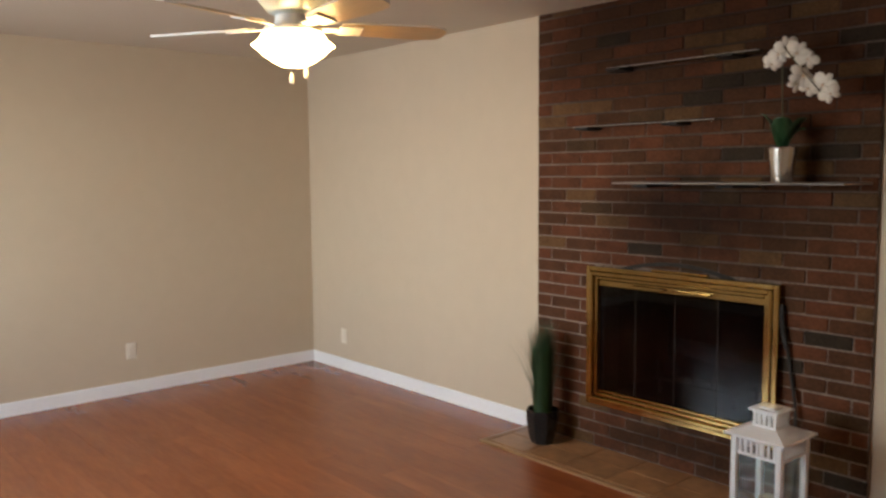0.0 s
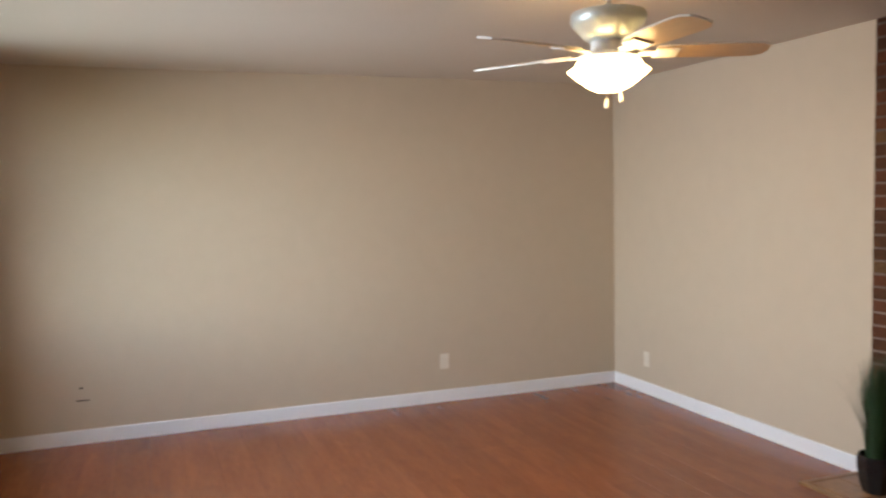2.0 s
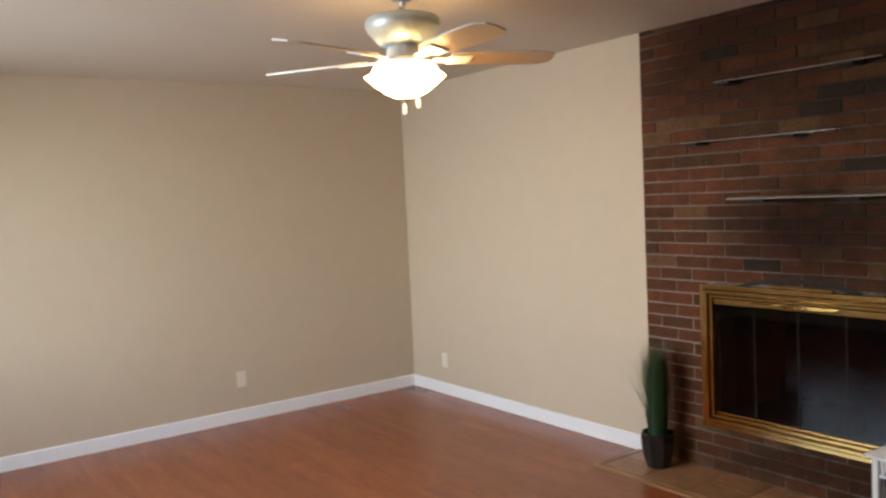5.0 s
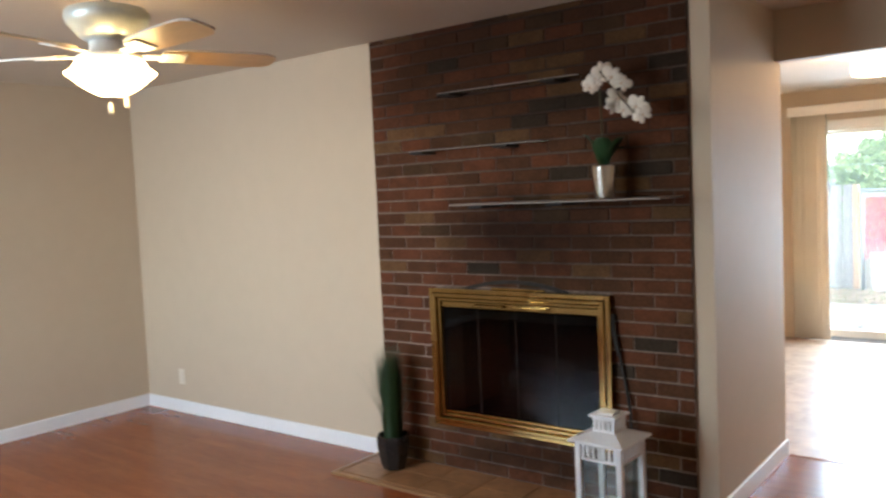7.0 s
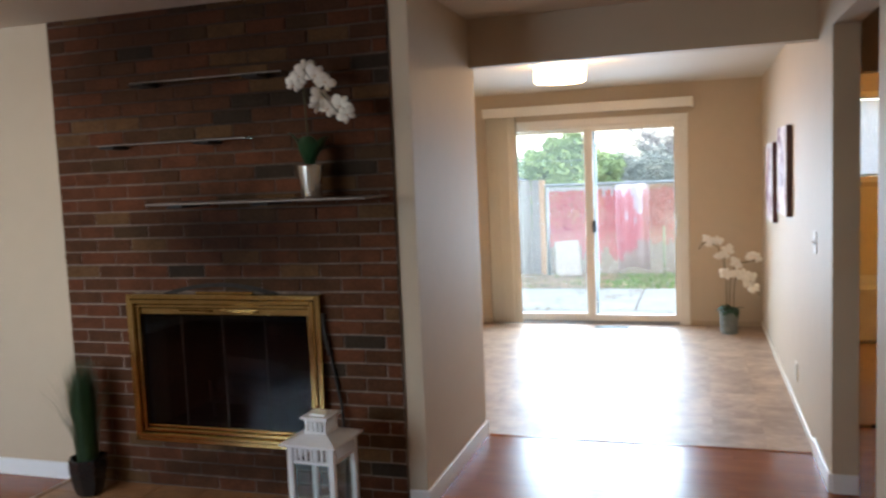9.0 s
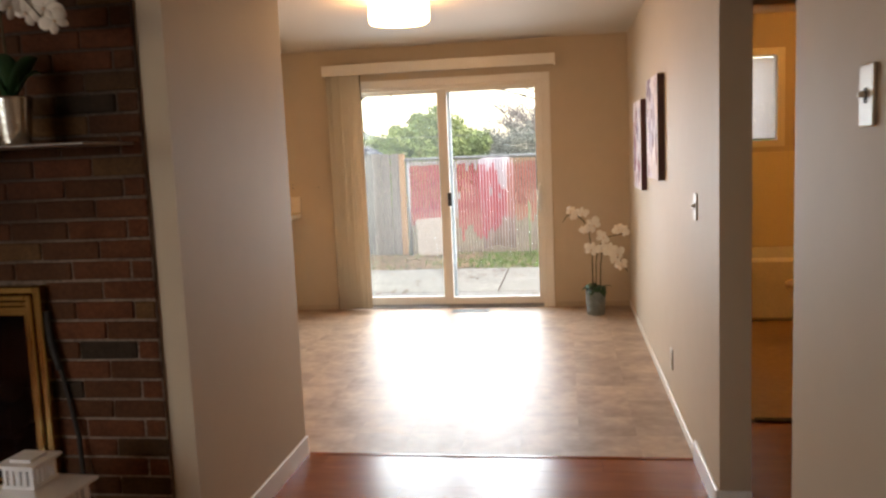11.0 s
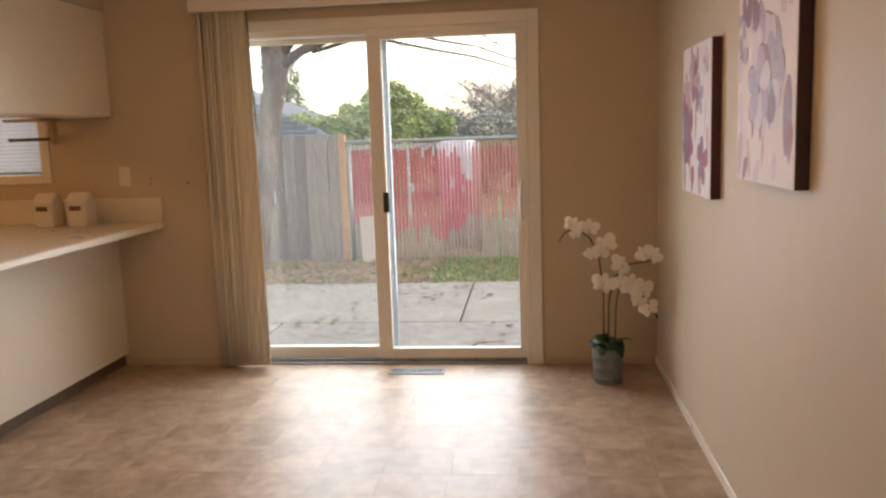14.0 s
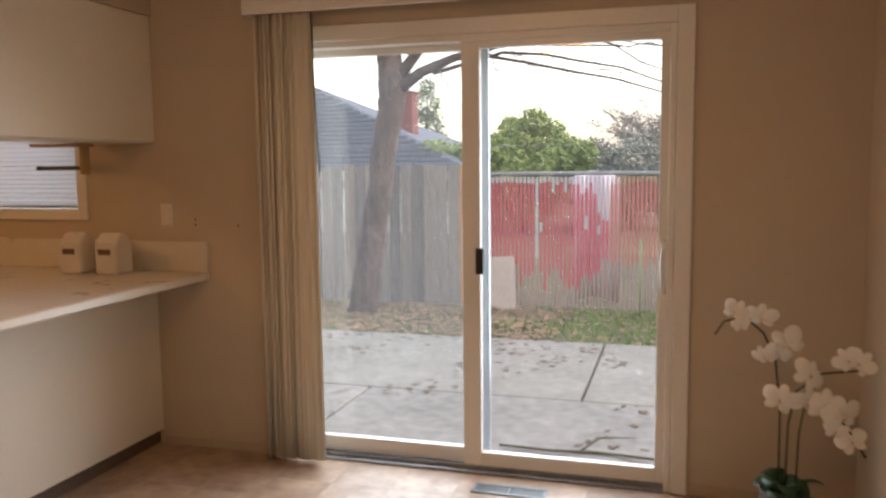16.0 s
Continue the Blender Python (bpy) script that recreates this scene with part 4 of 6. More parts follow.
# ---- vertical blind ----
vb = thing("vertical_blind", (XK - 0.08, 1.7, 2.12), "cream vertical vane blind stacked beside the door", "blind")
under(vb, tagged(box("valance", (XK - 0.125, 0.68, 2.122), (XK - 0.11, 2.733, 2.215), VINYLFRAME, 0.004), "white valance board"),
      box("valance_return", (XK - 0.11, 0.68, 2.122), (XK - 0.001, 0.692, 2.215), VINYLFRAME, 0.002), box("valance_return", (XK - 0.11, 2.721, 2.122), (XK - 0.001, 2.733, 2.215), VINYLFRAME, 0.002),
      box("head_rail", (XK - 0.09, 0.72, 2.14), (XK - 0.045, 2.7, 2.17), WHITE, 0.002))
bm = bmesh.new()
rows = []
for q in range(7):
    s = -0.044 + q * 0.0147
    rows.append([bm.verts.new((s, 0.008 * (1 - (s / 0.044) ** 2), z)) for z in (0.02, 0.7, 1.4, 2.135)])
for a, b in zip(rows, rows[1:]):
    for k in range(3):
        bm.faces.new((a[k], a[k + 1], b[k + 1], b[k]))
vane0 = from_bm("vane", bm, CREAM, True)
vane0.modifiers.new("thick", "SOLIDIFY").thickness = 0.0012
rg = random.Random(8)
for k in range(17):
    o = vane0 if k == 0 else new("vane", vane0.data)
    if k:
        o.modifiers.new("thick", "SOLIDIFY").thickness = 0.0012
    y = 2.425 + k * 0.0155 + (0.014 if k > 2 else 0) + rg.uniform(-0.003, 0.003)
    o.matrix_world = pose(XK - 0.07 + rg.uniform(-0.006, 0.006), y, 0, rg.uniform(-0.35, 0.35), rg.uniform(-0.3, 0.3), (70, 48, 72, 80)[k % 4] + rg.uniform(-9, 9) if k < 7 else rg.uniform(28, 55))
    under(vb, o)
under(vb, tube("wand", [(XK - 0.1, 2.395, 2.12), (XK - 0.1, 2.385, 1.7), (XK - 0.102, 2.37, 1.4)], 0.004, STEM, 6))

# ---- floor register ----
vent = thing("floor_vent", (8.29, 1.475, 0.001), "grey metal floor register with louvres", "floor vent")
# dark sheet under the louvres paints the shade down in the duct
under(vent, boxes("rim", [((8.235, 1.31, 0.0), (8.25, 1.64, 0.007)), ((8.325, 1.31, 0.0), (8.34, 1.64, 0.007)), ((8.25, 1.31, 0.0), (8.325, 1.325, 0.007)), ((8.25, 1.625, 0.0), (8.325, 1.64, 0.007)), ((8.25, 1.47, 0.0), (8.325, 1.48, 0.007))], GALV, 0.002),
      box("duct", (8.25, 1.325, -0.002), (8.325, 1.625, 0.0015), SLOT, 0),
      boxes("louvre", [((8.25, 1.331 + k * 0.0135, 0.001), (8.325, 1.3345 + k * 0.0135, 0.006)) for k in range(22) if k not in (10, 11)], GALV, 0))

# ---- canvases ----
CANVAS = material("primed_canvas", (0.84, 0.81, 0.86), (0.7, 0.65, 0.74), rough=0.7, scale=5, fine=200, bump=0.2, bump_scale=500)
CSIDE = material("dark_canvas_edge", (0.085, 0.045, 0.026), (0.07, 0.018, 0.035), rough=0.7, scale=3.0, fine=30, mix=0.25)
PLUM = material("plum_wash_paint", (0.33, 0.22, 0.33), (0.16, 0.06, 0.13), rough=0.6, scale=9, fine=40)
LAV = material("lavender_paint", (0.5, 0.44, 0.6), (0.28, 0.22, 0.38), rough=0.6, scale=7, fine=40)
PALE = material("pale_lilac_paint", (0.7, 0.65, 0.78), (0.54, 0.48, 0.62), rough=0.6, scale=7, fine=40)
MAG = material("magenta_paint", (0.4, 0.11, 0.2), (0.2, 0.025, 0.07), rough=0.6, scale=9, fine=40)
INK = material("umber_line_paint", (0.1, 0.06, 0.07), (0.2, 0.12, 0.13), rough=0.6, scale=14)
ROSE = material("dusty_rose_paint", (0.6, 0.42, 0.45), (0.46, 0.27, 0.31), rough=0.6, scale=9, fine=40)


def canvas(xa, xb, za, zb, label, flowers, strokes, seed):
    """A stretched canvas with thin painted petals: flowers (u, v, size, paint, petals), strokes (u, v, w, h, tilt, paint)."""
    e = thing("canvas_painting", ((xa + xb) / 2, YS, za), label, "painting", "flower canvases")
    yf = YS + 0.04
    under(e, box("stretched_edge", (xa, YS + 0.001, za), (xb, yf - 0.002, zb), CSIDE, 0.002), tagged(box("canvas_face", (xa + 0.001, yf - 0.002, za + 0.001), (xb - 0.001, yf, zb - 0.001), CANVAS, 0), "pale canvas face"))
    rg = random.Random(seed)
    bm = bmesh.new()
    count = [0]

    def dab(cx, cz, w, h, tilt, paint, ink=0.0):
        """One petal, narrow at its foot, with an optional fine dark crest."""
        count[0] += 1
        yl = yf + 0.0003 + 0.00003 * count[0]
        ct, st = math.cos(radians(tilt)), math.sin(radians(tilt))
        ph = rg.uniform(0, 6)

        def at(px, pz, lift):
            return bm.verts.new((min(xb - 0.002, max(xa + 0.002, cx - (px * ct - pz * st))), yl + lift, min(zb - 0.002, max(za + 0.002, cz + px * st + pz * ct))))

        rim = []
        for k in range(22):
            t = 2 * math.pi * k / 22
            q = 1 + 0.05 * math.sin(3 * t + ph) + 0.03 * math.sin(5 * t + 2 * ph)
            rim.append((w / 2 * math.cos(t) * q * (0.72 + 0.28 * math.sin(t)), h / 2 * math.sin(t) * q))
        bm.faces.new([at(px, pz, 0) for px, pz in rim]).material_index = paint
        if ink:
            a, b = rg.choice(((1, 8), (3, 10), (2, 9), (4, 11), (0, 6)))
            n = b - a
            for i in range(n):
                quad = []
                for j, sc in ((i, 1.0), (i + 1, 1.0), (i + 1, 0), (i, 0)):
                    px, pz = rim[a + j]
                    f = 1.02 if sc else 1.02 - ink * math.sin(math.pi * j / n) - 0.01
                    quad.append(at(px * f, pz * f, 0.00001))
                bm.faces.new(quad).material_index = 2

    def place(u, v):
        return xb - u * (xb - xa), za + v * (zb - za)

    for u, v, w, h, tilt, paint in strokes:
        dab(*place(u, v), w, h, tilt, paint, 0.05 if paint in (0, 5) else 0)
    for u, v, size, paint, petals in flowers:
        cx, cz = place(u, v)
        for k in range(petals):
            ang = 360 * k / petals + rg.uniform(-14, 14)
            d = size * rg.uniform(0.5, 0.62)
            dx, dz = math.sin(radians(ang)) * d, math.cos(radians(ang)) * d
            mi = rg.choice({0: (0, 0, 5, 3), 1: (1, 1, 3, 1), 3: (3, 0, 3), 4: (4, 4, 1), 5: (5, 5, 0)}[paint])
            dab(cx - dx, cz + dz, size * rg.uniform(0.85, 1.05), size * rg.uniform(0.95, 1.2), -ang + rg.uniform(-10, 10), mi, 0.1 if rg.random() < 0.6 else 0)
        dab(cx, cz, size * 0.3, size * 0.26, rg.uniform(-40, 40), 2 if paint in (0, 5) else 3)
    under(e, tagged(from_bm("painted_petals", bm, [LAV, MAG, INK, PLUM, ROSE, PALE]), "brushed lavender and magenta petals", kind="stuff"))
    return e


# u runs from the edge by the door to the other edge, v upwards
near_flowers = [(0.47, 0.66, 0.125, 5, 6), (0.62, 0.52, 0.115, 0, 6), (0.42, 0.47, 0.115, 0, 6), (0.28, 0.95, 0.1, 3, 5), (0.84, 0.9, 0.06, 5, 5), (0.06, 0.66, 0.07, 5, 4), (0.1, 0.86, 0.06, 0, 4)]
near_strokes = [(0.5, 0.55, 0.34, 0.36, 0, 5), (0.45, 0.5, 0.24, 0.2, 20, 0), (0.66, 0.62, 0.16, 0.2, -10, 0), (0.45, 0.32, 0.075, 0.13, 4, 3), (0.32, 0.34, 0.06, 0.14, -6, 3), (0.6, 0.36, 0.07, 0.11, 8, 0), (0.88, 0.32, 0.1, 0.22, -4, 3), (0.92, 0.22, 0.07, 0.12, 0, 1), (0.08, 0.34, 0.07, 0.14, 12, 5),
                (0.06, 0.13, 0.07, 0.16, -8, 4), (0.24, 0.12, 0.05, 0.13, 14, 4), (0.17, 0.06, 0.06, 0.09, -30, 1), (0.5, 0.16, 0.035, 0.11, -6, 4), (0.4, 0.05, 0.12, 0.05, 40, 5), (0.7, 0.09, 0.05, 0.08, 0, 5), (0.22, 0.99, 0.12, 0.09, 10, 1)]
far_flowers = [(0.2, 0.4, 0.115, 1, 6), (0.4, 0.78, 0.085, 4, 6), (0.62, 0.66, 0.075, 3, 5), (0.74, 0.24, 0.09, 1, 5), (0.84, 0.86, 0.05, 5, 5), (0.16, 0.72, 0.06, 4, 5)]
far_strokes = [(0.22, 0.42, 0.24, 0.3, 0, 4), (0.4, 0.76, 0.2, 0.2, 0, 5), (0.16, 0.36, 0.16, 0.2, 0, 1), (0.07, 0.55, 0.08, 0.2, 4, 1), (0.1, 0.26, 0.07, 0.18, -6, 1), (0.3, 0.2, 0.07, 0.16, 10, 4), (0.1, 0.08, 0.09, 0.13, 0, 4), (0.4, 0.1, 0.08, 0.12, -12, 1), (0.66, 0.08, 0.1, 0.1, 8, 4),
               (0.5, 0.46, 0.05, 0.14, 0, 4), (0.82, 0.5, 0.05, 0.13, -10, 5), (0.34, 0.92, 0.04, 0.1, 0, 3), (0.56, 0.9, 0.04, 0.1, 8, 3), (0.9, 0.36, 0.04, 0.12, 0, 4)]
canvas(5.93, 6.52, 1.207, 1.80, "canvas print of lavender flowers with dark edges", near_flowers, near_strokes, 3)
canvas(6.92, 7.48, 1.10, 1.715, "canvas print of magenta and lavender flowers", far_flowers, far_strokes, 5)

# ---- kitchen drum lamp ----
drum = thing("ceiling_lamp", (6.25, 1.6, ZK), "round flush ceiling lamp with a lit fabric drum", "ceiling lamp")
under(drum, lathe("pan", [(0.001, ZK - 0.03), (0.15, ZK - 0.03), (0.155, ZK - 0.001), (0.001, ZK - 0.0005)], (6.25, 1.6, 0), WHITE),
      tagged(lathe("drum_shade", [(0.001, ZK - 0.15), (0.175, ZK - 0.15), (0.184, ZK - 0.14), (0.187, ZK - 0.1), (0.182, ZK - 0.06), (0.187, ZK - 0.032), (0.001, ZK - 0.031)], (6.25, 1.6, 0), DRUMGLOW, 40), "lit drum shade"))

# unseen second drum lamp, added to light the counters
copy_thing(drum, pose(7.0, 4.75, ZK))

# ---- peninsula, counter, wall cabinets ----
pen = thing("base_cabinet", (7.0, 3.65, 0), "cream laminate peninsula back panel with dark toe kick", "cabinet")
under(pen, box("body", (5.7, 3.335, 0.075), (XK - 0.003, 3.93, 0.868), CABINET, 0.003), box("toe_kick", (5.72, 3.36, 0.0), (XK - 0.003, 3.9, 0.0745), TOEKICK, 0))
ct = thing("countertop", (7.0, 3.5, 0.87), "speckled cream laminate counter with overhang", "countertop")
under(ct, box("top", (5.6, 3.03, 0.8685), (XK - 0.001, 4.0, 0.908), COUNTER, 0.006), box("top_return", (7.8, 4.001, 0.8685), (XK - 0.001, YN - 0.01, 0.908), COUNTER, 0.006),
      box("backsplash", (XK - 0.022, 3.03, 0.9085), (XK - 0.001, YN - 0.01, 1.06), COUNTER, 0.003))
bc = thing("base_cabinet", (8.1, 5.1, 0), "cream laminate base cabinet under the window", "cabinet")
under(bc, box("body", (7.84, 4.02, 0.09), (XK - 0.003, YN - 0.01, 0.868), CABINET, 0.003), box("toe_kick", (7.9, 4.02, 0.0), (XK - 0.003, YN - 0.01, 0.0895), SLOT, 0))
for k in range(4):
    ya = 4.05 + k * 0.57
    under(bc, box("door", (7.822, ya, 0.11), (7.8395, ya + 0.55, 0.85), CABINET, 0.003))
sink = thing("kitchen_sink", (8.15, 4.65, 0.909), "stainless steel sink set in the counter", "sink")
# the basin is a flat dark sheet in place of its shaded hollow
under(sink, boxes("rim", [((7.9, 4.3, 0.9085), (7.93, 5.0, 0.916)), ((8.37, 4.3, 0.9085), (8.4, 5.0, 0.916)), ((7.93, 4.3, 0.9085), (8.37, 4.33, 0.916)), ((7.93, 4.97, 0.9085), (8.37, 5.0, 0.916))], NICKEL, 0.003),
      box("basin", (7.93, 4.33, 0.9086), (8.37, 4.97, 0.911), SLOT, 0), tube("faucet", bend((8.4, 4.65, 0.915), (8.4, 4.65, 1.2), (8.2, 4.65, 1.1)), 0.012, NICKEL))
uc = thing("wall_cabinet", (7.5, 3.48, 1.56), "cream laminate hanging cabinet over the peninsula", "cabinet")
under(uc, box("body", (6.3, 3.312, 1.556), (XK - 0.002, 3.65, 2.17), CABINET, 0.003))
under(uc, box("bottom_lip", (6.3, 3.33, 1.55), (XK - 0.01, 3.64, 1.5555), CABINET, 0.001))
setting(box("soffit", (6.2, 3.3, 2.172), (XK - 0.001, 3.68, ZK - 0.001), PAINT, 0.002), "beige painted soffit above the cabinets", "soffit")


CERAMIC = material("off_white_glaze", (0.74, 0.7, 0.64), (0.68, 0.63, 0.56), rough=0.3, scale=6, fine=40)
LABELINK = material("brown_label_ink", (0.2, 0.11, 0.07), (0.12, 0.06, 0.04), rough=0.6, scale=40)


def canister(y, label):
    e = thing("canister", (8.3, y, 0.909), label, "canister", "kitchen canisters")
    bm = bmesh.new()
    w, d, h = 0.064, 0.062, 0.148
    # side outline (depth, height): upright front and back under a low gable
    pts = [(-d, 0), (d, 0), (d, h), (d * 0.3, h + 0.052), (-d * 0.3, h + 0.052), (-d, h)]
    fr = [bm.verts.new((8.3 + a, y - w, 0.909 + b)) for a, b in pts]
    bk = [bm.verts.new((8.3 + a, y + w, 0.909 + b)) for a, b in pts]
    bm.faces.new(fr)
    bm.faces.new(bk)
    for k in range(6):
        bm.faces.new((fr[k], fr[(k + 1) % 6], bk[(k + 1) % 6], bk[k]))
    bmesh.ops.bevel(bm, geom=list(bm.edges), offset=0.007, segments=2, affect="EDGES")
    body = from_bm("body", bm, CERAMIC, False)
    under(e, body, boxes("lid_seam", [((8.3 - d - 0.001, y - w - 0.001, 0.909 + h - 0.006), (8.3 + d + 0.001, y + w + 0.001, 0.909 + h - 0.003))], CABINET, 0),
          box("label_bar", (8.3 - d - 0.0015, y - 0.03, 0.909 + 0.096), (8.3 - d - 0.0003, y + 0.042, 0.909 + 0.124), LABELINK, 0))
    return e


canister(3.68, "white house-shaped canister with a brown label")
canister(3.47, "white house-shaped canister with a brown label")
th = thing("towel_holder", (8.25, 3.6, 1.55), "wooden paper towel holder under the cabinet", "towel holder")
HWOOD = material("pale_holder_wood", (0.42, 0.3, 0.17), (0.34, 0.23, 0.12), rough=0.5, scale=6, fine=40)
under(th, box("mount", (8.2, 3.55, 1.535), (8.3, 3.85, 1.5495), HWOOD, 0.003), box("arm", (8.22, 3.56, 1.4), (8.28, 3.578, 1.535), HWOOD, 0.004),
      tube("bar", [(8.25, 3.57, 1.43), (8.25, 3.83, 1.43)], 0.009, STEM, 10), lathe("bar_knob", [(0.001, -0.012), (0.016, -0.006), (0.016, 0.006), (0.001, 0.012)], (8.25, 3.84, 1.43), STEM, 12))

# kitchen window with closed slats
kw = thing("window_2", (XK, 4.5, 1.2), "small kitchen window with white slatted blind", "window")
kw["kind"] = "structure"
ky0, ky1, kz0, kz1 = KWIN[0][1], KWIN[1][1], KWIN[0][2], KWIN[1][2]
under(kw, boxes("casing", [((XK - 0.016, ky0 - 0.06, kz0 - 0.055), (XK, ky0, kz1 + 0.06)), ((XK - 0.016, ky1, kz0 - 0.055), (XK, ky1 + 0.06, kz1 + 0.06)), ((XK - 0.016, ky0, kz0 - 0.055), (XK, ky1, kz0)), ((XK - 0.016, ky0, kz1), (XK, ky1, kz1 + 0.06))], VINYLFRAME, 0.004))


def slat_blind(parent, ya, yb, za, zb, x, pitch=0.024):
    n = int((zb - za) / pitch)
    bm = bmesh.new()
    add_box(bm, (-0.0125, ya, -0.0007), (0.0125, yb, 0.0007))
    s0 = from_bm("slat", bm, TRANSLUCENT)
    for k in range(n):
        o = s0 if k == 0 else new("slat", s0.data)
        o.matrix_world = pose(x, 0, za + 0.02 + k * pitch, 0, 62, 0)
        under(parent, o)
    under(parent, box("bottom_rail", (x - 0.012, ya, za + 0.001), (x + 0.012, yb, za + 0.013), GALV, 0.002))


TRANSLUCENT = bpy.data.materials.new("translucent_white_slat")
TRANSLUCENT.use_nodes = True
tn, tl = TRANSLUCENT.node_tree.nodes, TRANSLUCENT.node_tree.links
tn.clear()
t_out, t_mix, t_d, t_t = (tn.new("ShaderNode" + k) for k in ("OutputMaterial", "MixShader", "BsdfDiffuse", "BsdfTranslucent"))
t_d.inputs[0].default_value = t_t.inputs[0].default_value = (0.86, 0.88, 0.9, 1)
t_mix.inputs[0].default_value = 0.55
tl.new(t_d.outputs[0], t_mix.inputs[1])
tl.new(t_t.outputs[0], t_mix.inputs[2])
tl.new(t_mix.outputs[0], t_out.inputs[0])
slat_blind(kw, ky0 + 0.005, ky1 - 0.005, kz0 + 0.005, kz1 - 0.02, XK + 0.04)
kp = box("pane", (XK + 0.08, ky0, kz0), (XK + 0.086, ky1, kz1), PANE, 0)
kp.visible_shadow = False
under(kw, kp)

# ---- bathroom beyond the hall ----
bw = thing("window_3", (XK, -1.0, 1.4), "bathroom window with white slatted blind", "window")
bw["kind"] = "structure"
under(bw, boxes("casing", [((XK - 0.016, -1.21, 1.345), (XK, -1.15, 2.16)), ((XK - 0.016, -0.35, 1.345), (XK, -0.29, 2.16)), ((XK - 0.016, -1.15, 1.345), (XK, -0.35, 1.4)), ((XK - 0.016, -1.15, 2.1), (XK, -0.35, 2.16))], CABINET, 0.004))
slat_blind(bw, -1.145, -0.355, 1.405, 2.08, XK + 0.04)
bp_ = box("pane", (XK + 0.08, -1.15, 1.4), (XK + 0.086, -0.35, 2.1), PANE, 0)
bp_.visible_shadow = False
under(bw, bp_)
CERAM = material("white_ceramic", (0.82, 0.8, 0.76), rough=0.12, scale=4)
setting(box("tub_surround", (XK - 0.012, -1.9, 0.502), (XK - 0.001, -0.052, 1.3), material("cream_surround_panel", (0.72, 0.62, 0.44), (0.66, 0.56, 0.38), rough=0.3, scale=3), 0.003), "cream wall panel round the bathtub", "wall panel")
tub = thing("bathtub", (8.0, -1.1, 0), "white built-in bathtub under the window", "bathtub")
bm = bmesh.new()
add_box(bm, (7.72, -1.9, 0.006), (XK - 0.002, -0.052, 0.5), 0.03)
top = max((f for f in bm.faces if abs(f.normal.z) > 0.9), key=lambda f: f.calc_center_median().z)
bmesh.ops.inset_individual(bm, faces=[top], thickness=0.07)
bmesh.ops.translate(bm, verts=top.verts, vec=(0, 0, -0.33))
under(tub, from_bm("shell", bm, CERAM))
toi = thing("toilet", (7.05, -1.15, 0.006), "white ceramic toilet with the lid down", "toilet")


def oval(name, rows, at, mat):
    bm = bmesh.new()
    rings = []
    for rx, ry, oy, z in rows:
        rings.append([bm.verts.new((at[0] + rx * math.cos(2 * math.pi * k / 28), at[1] + oy + ry * math.sin(2 * math.pi * k / 28), at[2] + z)) for k in range(28)])
    for a, b in zip(rings, rings[1:]):
        for k in range(28):
            bm.faces.new((a[k], a[(k + 1) % 28], b[(k + 1) % 28], b[k]))
    bm.faces.new(rings[0])
    bm.faces.new(rings[-1])
    return from_bm(name, bm, mat, True)


under(toi, oval("bowl", [(0.1, 0.2, -0.05, 0), (0.1, 0.2, -0.05, 0.1), (0.13, 0.2, 0, 0.22), (0.18, 0.24, 0.03, 0.36), (0.185, 0.245, 0.03, 0.385), (0.15, 0.2, 0.03, 0.386)], (7.05, -1.15, 0.006), CERAM),
      oval("seat_lid", [(0.17, 0.23, 0.03, 0.388), (0.19, 0.25, 0.03, 0.392), (0.19, 0.25, 0.03, 0.415), (0.17, 0.23, 0.03, 0.424)], (7.05, -1.15, 0.006), CERAM),
      box("tank", (6.84, -1.56, 0.36), (7.26, -1.38, 0.72), CERAM, 0.02), box("tank_lid", (6.83, -1.57, 0.721), (7.27, -1.37, 0.75), CERAM, 0.01),
      box("foot", (6.96, -1.4, 0.006), (7.14, -1.15, 0.36), CERAM, 0.02))
van = thing("vanity", (6.1, -1.5, 0), "cream bathroom vanity with a white basin", "vanity")
under(van, box("cabinet", (5.85, -1.9, 0.006), (6.6, -1.3, 0.78), CABINET, 0.004), box("basin_top", (5.83, -1.92, 0.781), (6.62, -1.28, 0.83), CERAM, 0.012), tube("faucet", bend((6.2, -1.85, 0.83), (6.2, -1.85, 1.0), (6.2, -1.7, 0.93)), 0.012, NICKEL))
bl = thing("bathroom_lamp", (6.9, -1.6, 2.35), "lit warm globe lamp on the bathroom ceiling", "ceiling lamp")
under(bl, lathe("globe", [(0.01, 2.25), (0.09, 2.27), (0.13, 2.33), (0.12, 2.4), (0.06, 2.425)], (6.9, -1.6, 0), BATHGLOW), lathe("base", [(0.07, 2.425), (0.08, 2.4395)], (6.9, -1.6, 0), WHITE))

